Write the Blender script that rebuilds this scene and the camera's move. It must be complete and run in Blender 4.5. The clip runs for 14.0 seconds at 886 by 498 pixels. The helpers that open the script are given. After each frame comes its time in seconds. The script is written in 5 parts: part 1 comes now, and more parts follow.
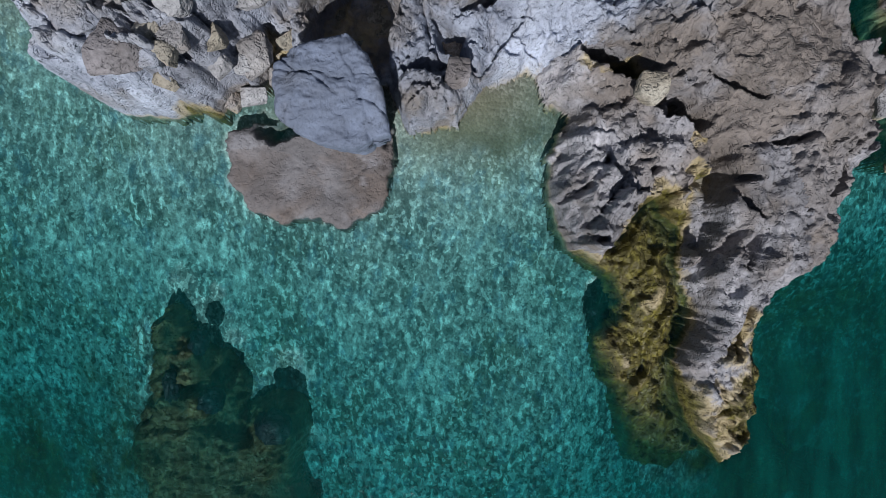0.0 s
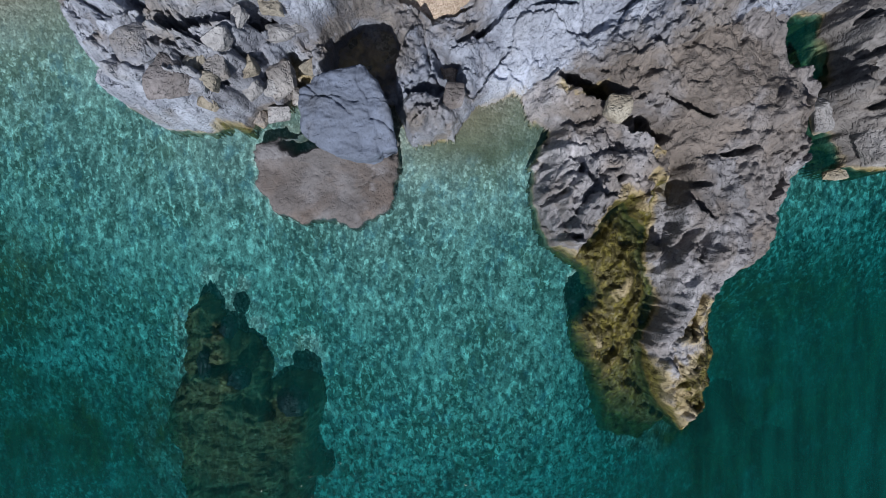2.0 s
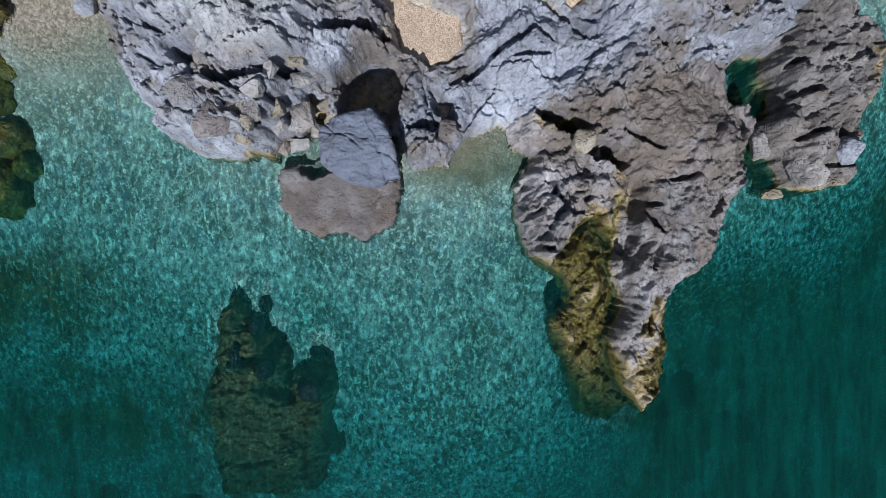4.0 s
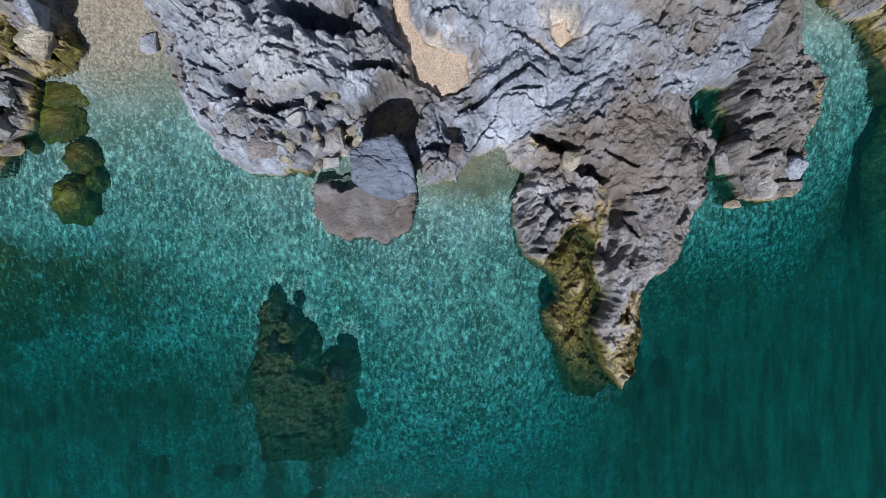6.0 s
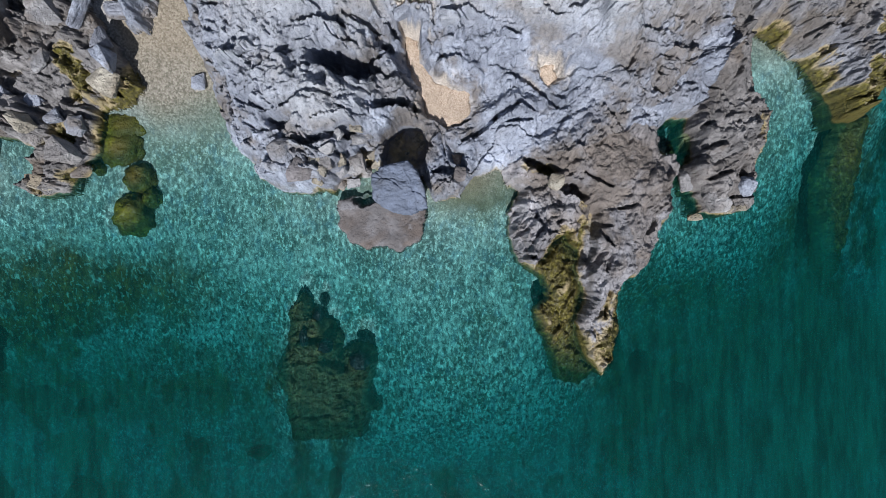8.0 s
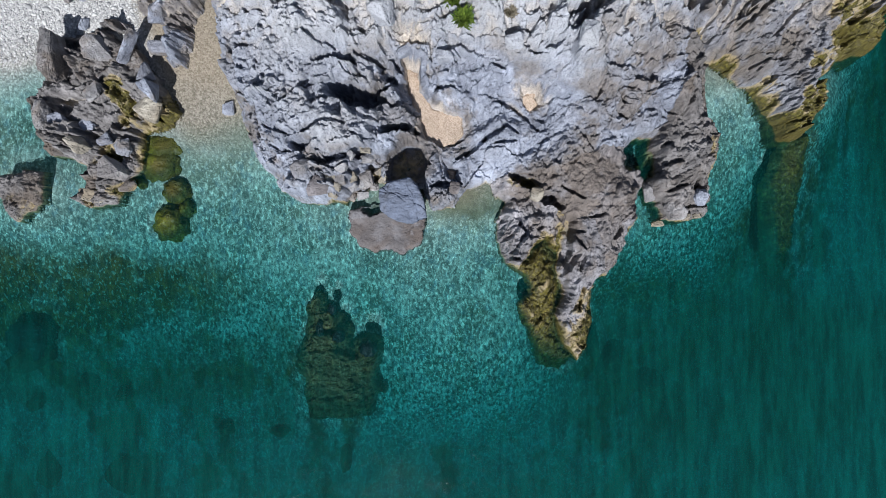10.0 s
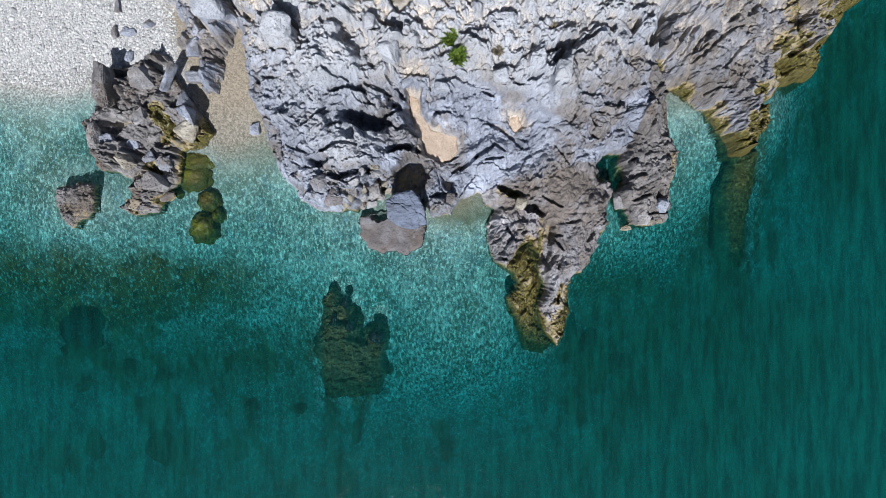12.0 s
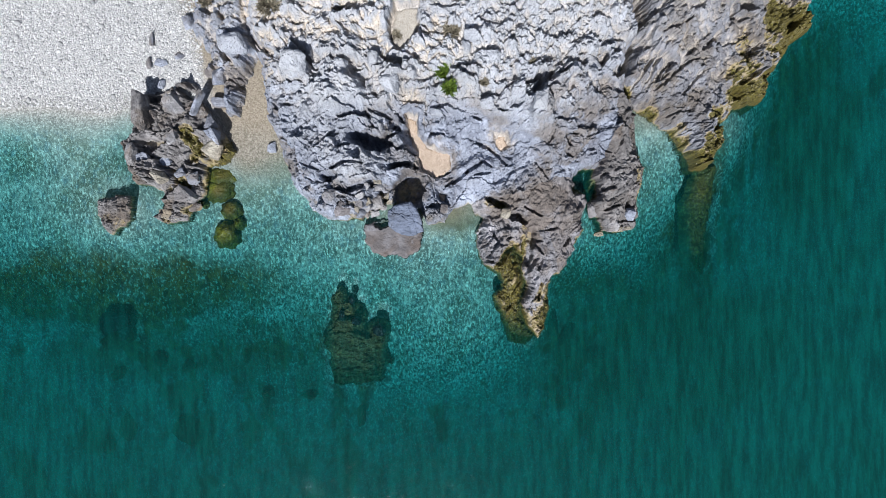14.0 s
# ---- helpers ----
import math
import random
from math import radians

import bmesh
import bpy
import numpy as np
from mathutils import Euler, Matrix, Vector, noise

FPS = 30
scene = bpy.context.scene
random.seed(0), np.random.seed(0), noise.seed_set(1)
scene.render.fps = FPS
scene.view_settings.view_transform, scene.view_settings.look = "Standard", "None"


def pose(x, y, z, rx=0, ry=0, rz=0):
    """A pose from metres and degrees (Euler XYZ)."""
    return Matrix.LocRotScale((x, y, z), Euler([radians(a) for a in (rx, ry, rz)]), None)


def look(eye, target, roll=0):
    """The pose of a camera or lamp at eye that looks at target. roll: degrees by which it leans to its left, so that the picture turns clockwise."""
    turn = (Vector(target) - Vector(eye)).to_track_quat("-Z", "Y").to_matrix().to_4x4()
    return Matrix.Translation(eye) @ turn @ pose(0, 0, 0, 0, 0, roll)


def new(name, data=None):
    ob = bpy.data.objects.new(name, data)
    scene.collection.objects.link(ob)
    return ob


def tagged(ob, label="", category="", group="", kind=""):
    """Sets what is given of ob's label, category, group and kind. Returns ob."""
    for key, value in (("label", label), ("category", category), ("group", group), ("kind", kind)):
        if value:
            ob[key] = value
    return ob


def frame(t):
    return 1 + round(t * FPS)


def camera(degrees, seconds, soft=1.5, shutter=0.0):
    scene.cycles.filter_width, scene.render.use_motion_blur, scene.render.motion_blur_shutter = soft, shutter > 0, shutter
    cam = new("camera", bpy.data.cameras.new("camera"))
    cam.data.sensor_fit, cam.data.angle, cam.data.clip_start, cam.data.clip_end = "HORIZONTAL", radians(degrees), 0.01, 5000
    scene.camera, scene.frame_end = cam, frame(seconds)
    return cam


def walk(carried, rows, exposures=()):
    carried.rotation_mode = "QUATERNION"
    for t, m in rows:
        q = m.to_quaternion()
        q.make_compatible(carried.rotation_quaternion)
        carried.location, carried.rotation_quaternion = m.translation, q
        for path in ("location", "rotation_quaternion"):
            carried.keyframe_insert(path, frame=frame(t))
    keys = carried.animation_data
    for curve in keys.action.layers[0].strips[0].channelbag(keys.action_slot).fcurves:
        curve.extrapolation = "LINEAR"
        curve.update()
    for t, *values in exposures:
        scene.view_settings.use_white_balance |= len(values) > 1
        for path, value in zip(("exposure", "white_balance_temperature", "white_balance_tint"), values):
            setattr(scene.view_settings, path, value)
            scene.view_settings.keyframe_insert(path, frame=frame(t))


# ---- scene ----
cam = camera(72, 14.0, soft=0.7)
PATH = [
    (0, pose(1.363, -2.059, 9.941, -0.31, -0.17, -0.55)),
    (0.5, pose(1.341, -2.095, 10.342, -0.36, -0.15, -0.47)),
    (1, pose(1.375, -2.198, 10.721, -0.21, -0.22, -0.48)),
    (1.5, pose(1.387, -2.224, 11.093, -0.11, -0.19, -0.48)),
    (2, pose(1.385, -2.189, 11.510, 0.04, -0.18, -0.54)),
    (2.5, pose(1.508, -2.116, 11.987, 0.10, -0.13, -0.62)),
    (3, pose(1.542, -2.089, 12.500, 0.25, -0.24, -0.69)),
    (5.5, pose(1.357, -1.949, 15.289, 0.15, 0.18, -0.63)),
    (6, pose(1.331, -1.988, 15.946, 0.22, 0.18, -0.67)),
    (6.5, pose(1.325, -1.940, 16.594, 0.17, 0.21, -0.77)),
    (7, pose(1.302, -1.894, 17.247, 0.29, 0.22, -0.79)),
    (7.5, pose(1.228, -1.857, 17.957, 0.42, 0.24, -0.83)),
    (8, pose(1.164, -1.940, 18.685, 0.71, 0.19, -0.84)),
    (10.5, pose(1.293, -1.741, 22.472, 0.43, -0.02, -1.09)),
    (11, pose(1.350, -1.639, 23.337, 0.14, -0.15, -1.11)),
    (11.5, pose(1.339, -1.520, 24.187, -0.12, -0.14, -1.16)),
    (12, pose(1.232, -1.431, 25.080, -0.28, -0.15, -1.21)),
    (12.5, pose(1.205, -1.384, 26.015, -0.36, -0.10, -1.25)),
    (13, pose(1.278, -1.313, 26.889, -0.41, -0.10, -1.32)),
    (13.5, pose(1.410, -1.194, 27.657, -0.44, -0.12, -1.32)),
    (14, pose(1.501, -1.121, 28.484, -0.52, -0.09, -1.29)),
]
walk(cam, PATH, [(0, -0.29), (3, -0.24), (6.5, -0.10), (8, -0.06), (10.5, 0.03), (14, 0.18)])

# ---------------------------------------------------------------- daylight
SUN_HIGH, SUN_WAY = radians(52), Vector((-0.17, -1.0, 0))
world = bpy.data.worlds.new("sky")
world.use_nodes = True
scene.world = world
sky = world.node_tree.nodes.new("ShaderNodeTexSky")
sky.sky_type, sky.sun_disc = "NISHITA", False
sky.sun_elevation, sky.sun_rotation = SUN_HIGH, radians(190)
world.node_tree.links.new(sky.outputs[0], world.node_tree.nodes["Background"].inputs[0])
world.node_tree.nodes["Background"].inputs[1].default_value = 0.05
sun_lamp = bpy.data.lights.new("sun", "SUN")
sun_lamp.energy, sun_lamp.angle, sun_lamp.color = 5.0, radians(0.5), (1.0, 0.985, 0.972)
toward = SUN_WAY.normalized() * math.cos(SUN_HIGH) + Vector((0, 0, math.sin(SUN_HIGH)))
new("sun", sun_lamp).matrix_world = look(toward * 60, (0, 0, 0))


# ---------------------------------------------------------------- materials
class Nodes:
    """A short hand for building one node material."""

    def __init__(self, name):
        self.mat = bpy.data.materials.new(name)
        self.mat.use_nodes = True
        self.tree = self.mat.node_tree
        self.tree.nodes.clear()
        self.place = self.add("ShaderNodeNewGeometry").outputs["Position"]
        self.out = self.add("ShaderNodeOutputMaterial")

    def add(self, kind, **inputs):
        node = self.tree.nodes.new(kind)
        for key, value in inputs.items():
            self.put(node.inputs[key.replace("_", " ")], value)
        return node

    def put(self, socket, value):
        if isinstance(value, bpy.types.NodeSocket):
            self.tree.links.new(value, socket)
        elif isinstance(value, tuple) and len(value) == 3 and socket.type == "RGBA":
            socket.default_value = (*value, 1)
        else:
            socket.default_value = value

    def noise(self, scale, detail=4.0, rough=0.55, stretch=None, warp=0.0):
        where = self.place
        if stretch:
            m = self.add("ShaderNodeMapping", Vector=where)
            m.inputs["Scale"].default_value = stretch
            where = m.outputs[0]
        n = self.add("ShaderNodeTexNoise", Vector=where, Scale=scale, Detail=detail, Roughness=rough, Distortion=warp)
        return n.outputs["Fac"]

    def cells(self, scale, feature="F1", out="Distance", stretch=None, jitter=1.0, warp=0.0):
        where = self.place
        if stretch:
            m = self.add("ShaderNodeMapping", Vector=where)
            m.inputs["Scale"].default_value = stretch
            where = m.outputs[0]
        if warp:
            w = self.add("ShaderNodeTexNoise", Vector=where, Scale=scale * 0.6, Detail=3.0)
            a = self.add("ShaderNodeVectorMath")
            a.operation = "MULTIPLY_ADD"
            self.put(a.inputs[0], w.outputs["Color"])
            a.inputs[1].default_value = (warp,) * 3
            self.put(a.inputs[2], where)
            where = a.outputs[0]
        v = self.tree.nodes.new("ShaderNodeTexVoronoi")
        v.feature = feature
        self.put(v.inputs["Vector"], where)
        self.put(v.inputs["Scale"], scale)
        self.put(v.inputs["Randomness"], jitter)
        return v.outputs[out]

    def math(self, op, a, b=0.0, clamp=False):
        n = self.tree.nodes.new("ShaderNodeMath")
        n.operation, n.use_clamp = op, clamp
        self.put(n.inputs[0], a)
        self.put(n.inputs[1], b)
        return n.outputs[0]

    def span(self, value, low, high, a=0.0, b=1.0):
        n = self.tree.nodes.new("ShaderNodeMapRange")
        n.interpolation_type = "SMOOTHSTEP"
        for i, v in enumerate((value, low, high, a, b)):
            self.put(n.inputs[i], v)
        return n.outputs[0]

    def mix(self, fac, a, b, how="MIX"):
        n = self.tree.nodes.new("ShaderNodeMix")
        n.data_type, n.blend_type = "RGBA", how
        self.put(n.inputs[0], fac)
        self.put(n.inputs[6], a)
        self.put(n.inputs[7], b)
        return n.outputs[2]

    def height(self):
        return self.add("ShaderNodeSeparateXYZ", Vector=self.place).outputs["Z"]

    def attr(self, name):
        n = self.tree.nodes.new("ShaderNodeAttribute")
        n.attribute_name = name
        return n.outputs["Fac"]

    def bump(self, value, metres, strength=1.0, onto=None):
        n = self.add("ShaderNodeBump", Height=value, Distance=metres, Strength=strength)
        if onto is not None:
            self.put(n.inputs["Normal"], onto)
        return n.outputs[0]

    def finish(self, colour, rough, normal=None, spec=0.3, shade=None):
        b = self.add("ShaderNodeBsdfPrincipled", Base_Color=colour, Roughness=rough)
        b.inputs["Specular IOR Level"].default_value = spec
        if normal is not None:
            self.put(b.inputs["Normal"], normal)
        self.put(self.out.inputs[0], b.outputs[0])
        return self.mat


def rock_material(name, pale, dark, brown, dusty=1.0, algae=1.0, seams=1.0, grainy=1.0):
    """Weathered limestone: grey with brown stains, ochre and olive growth about the waterline, paler where it is high and dry."""
    n = Nodes(name)
    z = n.height()
    big = n.noise(0.55, 5, 0.6)
    mid = n.noise(2.6, 6, 0.62, warp=0.6)
    fine = n.noise(16, 6, 0.7)
    grit = n.noise(60, 3, 0.7)
    tone = n.attr("tone")
    own = n.add("ShaderNodeObjectInfo").outputs["Random"]
    c = n.mix(n.span(n.noise(1.3, 4, 0.6, warp=0.5), 0.38, 0.60), dark, pale)
    c = n.mix(n.span(mid, 0.42, 0.60, 0.55, 0.0), c, dark)
    stain = n.math("SUBTRACT", n.math("ADD", n.span(big, 0.46, 0.62), n.span(own, 0.0, 1.0, -0.35, 0.35)), tone, True)
    c = n.mix(n.math("MULTIPLY", stain, 0.9), c, n.mix(n.span(n.noise(3.3, 4), 0.4, 0.6), brown, tuple(v * 0.72 for v in brown)))
    white = n.math("ADD", n.math("MULTIPLY", n.span(n.noise(0.9, 5, 0.65, (1, 1, 0.5)), 0.55, 0.68), 0.6), n.math("MULTIPLY", tone, 0.75), True)
    c = n.mix(white, c, tuple(min(0.85, v * 1.6) for v in pale))
    # bleached and dusty high ground
    up = n.math("ADD", z, n.math("MULTIPLY", n.noise(0.5, 4), 1.6))
    c = n.mix(n.math("MULTIPLY", n.math("MULTIPLY", n.span(up, 2.4, 4.6), 0.85 * dusty), n.math("ADD", tone, 1.0, True)), c, (0.485, 0.51, 0.565))
    c = n.mix(n.math("MULTIPLY", n.attr("dust"), 0.95), c, n.mix(n.span(n.noise(14, 4, 0.7), 0.38, 0.62), (0.50, 0.44, 0.375), (0.80, 0.735, 0.66)))
    # grain
    c = n.mix(n.span(fine, 0.34, 0.52, 0.42, 0.0), c, tuple(v * 0.45 for v in dark), "MIX")
    c = n.mix(n.span(grit, 0.56, 0.72, 0.0, 0.18), c, tuple(min(1, v * 1.5) for v in pale))
    pit = n.math("MULTIPLY", n.span(n.cells(8.0, "F1", warp=0.5), 0.30, 0.12), n.span(n.noise(1.6, 4, 0.65), 0.46, 0.62))
    c = n.mix(n.math("MULTIPLY", pit, 0.5 * grainy), c, tuple(v * 0.35 for v in dark))
    # seams
    seam = n.cells(2.3, "DISTANCE_TO_EDGE", stretch=(1.0, 1.6, 1.3), warp=0.9)
    crack = n.span(seam, 0.0, 0.035)
    split = n.span(n.cells(6.5, "DISTANCE_TO_EDGE", stretch=(1.0, 1.4, 1.2), warp=0.7), 0.0, 0.05)
    some = n.math("MULTIPLY", n.span(n.noise(0.8, 3), 0.42, 0.62), seams)
    gap = n.math("MULTIPLY", n.span(crack, 0.0, 1.0, n.math("SUBTRACT", 1.0, some), 1.0), n.span(split, 0.0, 1.0, n.math("SUBTRACT", 1.0, n.math("MULTIPLY", some, 0.4)), 1.0))
    c = n.mix(n.span(gap, 0.0, 0.8, 0.22, 0.0), c, tuple(v * 0.3 for v in dark))
    # waterline growth
    shift = n.math("MULTIPLY", n.math("SUBTRACT", n.noise(1.7, 5, 0.65), 0.5), 1.0)
    zz = n.math("SUBTRACT", n.math("ADD", n.math("ADD", z, shift), 0.16), n.attr("growth"))
    ochre = n.mix(n.noise(9, 4), (0.24, 0.175, 0.05), (0.52, 0.44, 0.27))
    c = n.mix(n.math("MULTIPLY", n.span(zz, 0.36, 0.02), 0.75 * algae), c, ochre)
    olive = n.mix(n.span(n.noise(7, 5, 0.7), 0.42, 0.68), (0.036, 0.035, 0.007), (0.17, 0.155, 0.024))
    c = n.mix(n.math("MULTIPLY", n.math("MULTIPLY", n.span(zz, 0.02, -0.25), 0.88), algae), c, olive)
    c = n.mix(n.math("MULTIPLY", n.span(zz, -0.5, -1.3), 0.7 * algae), c, (0.10, 0.085, 0.026))
    h = n.math("ADD", n.math("MULTIPLY", n.noise(5, 4, 0.5, (1, 1.3, 1)), 1.0), n.math("MULTIPLY", fine, 0.13))
    h = n.math("ADD", h, n.math("MULTIPLY", n.span(n.cells(9, "F1", warp=0.6), 0.05, 0.55), 0.25))
    h = n.math("SUBTRACT", h, n.math("MULTIPLY", pit, 0.35))
    nor = n.bump(h, 0.075 * grainy, 0.95)
    nor = n.bump(gap, 0.03, 0.5, nor)
    wet = n.span(zz, 0.25, 0.0, 0.88, 0.35)
    return n.finish(c, wet, nor)


GREY_ROCK = rock_material("grey_limestone", (0.36, 0.40, 0.495), (0.215, 0.24, 0.305), (0.222, 0.20, 0.188))
POINT_ROCK = rock_material("layered_limestone", (0.285, 0.30, 0.345), (0.18, 0.187, 0.218), (0.195, 0.17, 0.148), 0.35)
BROWN_ROCK = rock_material("brown_limestone", (0.25, 0.245, 0.255), (0.135, 0.132, 0.138), (0.175, 0.147, 0.127), 0.6)
TAN_ROCK = rock_material("tan_limestone", (0.38, 0.385, 0.41), (0.215, 0.215, 0.23), (0.25, 0.212, 0.185), 0.6)
MAUVE_ROCK = rock_material("mauve_limestone", (0.335, 0.335, 0.37), (0.185, 0.185, 0.205), (0.205, 0.176, 0.158), 0.6)
BLUE_ROCK = rock_material("blue_grey_limestone", (0.175, 0.212, 0.30), (0.125, 0.15, 0.21), (0.16, 0.178, 0.225), 0.0, 1.0, 0.2, 0.3)
DARK_ROCK = rock_material("dark_limestone", (0.21, 0.20, 0.215), (0.12, 0.113, 0.12), (0.16, 0.138, 0.128), 0.0, 0.6)
CREAM_ROCK = rock_material("cream_limestone", (0.44, 0.415, 0.36), (0.25, 0.23, 0.195), (0.31, 0.265, 0.205), 0.3, 1.0, 0.3)
SLAB_ROCK = rock_material("mauve_slab", (0.205, 0.205, 0.225), (0.135, 0.13, 0.138), (0.148, 0.122, 0.112), 0.0, 0.25, 0.25, 0.45)
SUNKEN_ROCK = rock_material("sunken_rock", (0.20, 0.145, 0.075), (0.11, 0.082, 0.045), (0.16, 0.115, 0.06), 0.0, 0.1, 0.3)
# near-black blue for the lumps that stand in for underwater shade
SHADE_DARK = rock_material("painted_shade", (0.020, 0.035, 0.045), (0.010, 0.018, 0.026), (0.012, 0.022, 0.030), 0.0, 0.0, 0.0)
MOSSY_ROCK = rock_material("mossy_rock", (0.20, 0.175, 0.022), (0.09, 0.078, 0.016), (0.13, 0.095, 0.024), 0.0, 0.0)


def shore_material():
    """White pebbles on the beach, brown gravel at the water's edge, pebbly sea floor with dark weed and painted caustic
    light.
    """
    n = Nodes("pebble_shore")
    z = n.height()
    tone = n.cells(19, "F1", "Color", warp=0.03)
    grey = n.add("ShaderNodeSeparateColor", Color=tone).outputs[0]
    small = n.add("ShaderNodeSeparateColor", Color=n.cells(34, "F1", "Color")).outputs[1]
    dry = n.mix(grey, (0.24, 0.25, 0.265), (0.66, 0.67, 0.685))
    dry = n.mix(n.span(small, 0.1, 0.9, 0.55, 0.0), dry, (0.22, 0.22, 0.225))
    wet = n.mix(n.attr("dry"), n.mix(grey, (0.135, 0.128, 0.105), (0.34, 0.325, 0.285)), n.mix(grey, (0.15, 0.155, 0.155), (0.50, 0.51, 0.51)))
    wet = n.mix(n.span(small, 0.0, 0.6, 0.6, 0.0), wet, (0.10, 0.095, 0.08))
    edge = n.math("ADD", z, n.math("MULTIPLY", n.math("SUBTRACT", n.noise(0.8, 4), 0.5), 0.25))
    c = n.mix(n.math("MULTIPLY", n.span(edge, 0.02, 0.24), n.attr("dry")), n.mix(n.math("MULTIPLY", n.span(edge, 0.0, 0.3, 0.0, 0.85), n.math("SUBTRACT", 1.0, n.attr("dry"))), wet, n.mix(grey, (0.175, 0.15, 0.115), (0.32, 0.28, 0.225))), dry)
    bed = n.mix(n.span(n.noise(1.1, 5, 0.65, (1, 0.7, 1)), 0.38, 0.60), (0.29, 0.315, 0.305), (0.59, 0.60, 0.58))
    bed = n.mix(n.span(n.noise(0.55, 5, 0.65), 0.46, 0.62, 0.0, 0.75), bed, (0.24, 0.25, 0.195))
    # pale and dark dabs paint caustic light mottling into the sea floor colour
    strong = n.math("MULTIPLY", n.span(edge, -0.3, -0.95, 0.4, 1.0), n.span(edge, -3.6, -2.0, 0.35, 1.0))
    light_dabs = n.noise(9.5, 2.5, 0.55, (1, 0.6, 1), warp=0.4)
    bed = n.mix(n.math("MULTIPLY", n.span(light_dabs, 0.45, 0.39, 0.0, 0.65), strong), bed, (0.10, 0.13, 0.13))
    bed = n.mix(n.math("MULTIPLY", n.span(light_dabs, 0.555, 0.61), strong), bed, (0.90, 0.93, 0.92))
    bed = n.mix(n.math("MULTIPLY", n.span(light_dabs, 0.56, 0.63), n.math("MULTIPLY", n.span(edge, -1.0, -1.7), n.span(edge, -3.2, -2.0))), bed, (1.0, 1.0, 1.0))
    bed = n.mix(n.math("MULTIPLY", n.span(light_dabs, 0.47, 0.41, 0.0, 0.6), n.math("MULTIPLY", n.span(edge, -1.0, -1.7), n.span(edge, -3.2, -2.0))), bed, (0.05, 0.07, 0.07))
    # blue patches for mirrored sky and white specks for sparkle, painted into the bed
    bed = n.mix(n.span(n.noise(3.2, 4, 0.65, (1, 0.6, 1)), 0.50, 0.68, 0.0, 0.4), bed, (0.22, 0.38, 0.52))
    bed = n.mix(n.span(grey, 0.84, 0.90, 0.0, 0.5), bed, (1.0, 0.99, 0.96))
    bed = n.mix(n.span(small, 0.0, 0.5, 0.3, 0.0), bed, (0.09, 0.095, 0.08))
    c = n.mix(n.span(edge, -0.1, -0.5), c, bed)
    weed = n.mix(n.span(n.noise(3.0, 5, 0.7, (1, 0.5, 1)), 0.35, 0.65), (0.08, 0.042, 0.016), (0.30, 0.135, 0.042))
    weed = n.mix(n.span(edge, -0.5, -1.2), n.mix(n.noise(5, 4), (0.06, 0.062, 0.04), (0.21, 0.20, 0.14)), weed)
    c = n.mix(n.attr("weed"), c, weed)
    # sparkle painted as pale flecks on top of the weed colour
    light_flecks = n.math("MULTIPLY", n.span(light_dabs, 0.56, 0.62), n.math("MULTIPLY", n.span(edge, -3.0, -1.6), n.span(edge, -0.6, -1.0)))
    c = n.mix(n.math("MULTIPLY", light_flecks, 0.45), c, (0.62, 0.68, 0.62))
    h = n.math("SUBTRACT", 1.0, n.cells(19, "F1", warp=0.03))
    return n.finish(c, 0.85, n.bump(h, 0.02, 0.7))


def gravel_material(name, a, b, c2):
    n = Nodes(name)
    tone = n.add("ShaderNodeSeparateColor", Color=n.cells(40, "F1", "Color"))
    c = n.mix(tone.outputs[0], a, b)
    c = n.mix(n.span(tone.outputs[1], 0.72, 0.95, 0.0, 0.7), c, c2)
    c = n.mix(n.span(n.noise(1.5, 4), 0.4, 0.7, 0.0, 0.35), c, a)
    h = n.math("SUBTRACT", 1.0, n.cells(40, "F1"))
    return n.finish(c, 0.9, n.bump(h, 0.02, 0.8))


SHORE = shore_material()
DUSTY_EARTH = gravel_material("dusty_earth", (0.36, 0.335, 0.30), (0.56, 0.535, 0.49), (0.25, 0.22, 0.18))
PINK_GRAVEL = gravel_material("pink_gravel", (0.38, 0.30, 0.235), (0.66, 0.55, 0.46), (0.25, 0.17, 0.13))


def pebble_material():
    n = Nodes("loose_pebbles")
    rnd = n.add("ShaderNodeNewGeometry").outputs["Random Per Island"]
    c = n.mix(rnd, (0.25, 0.26, 0.28), (0.70, 0.715, 0.73))
    c = n.mix(n.span(n.noise(40, 3), 0.4, 0.7, 0.0, 0.3), c, (0.34, 0.32, 0.29))
    return n.finish(c, 0.8)


PEBBLES = pebble_material()


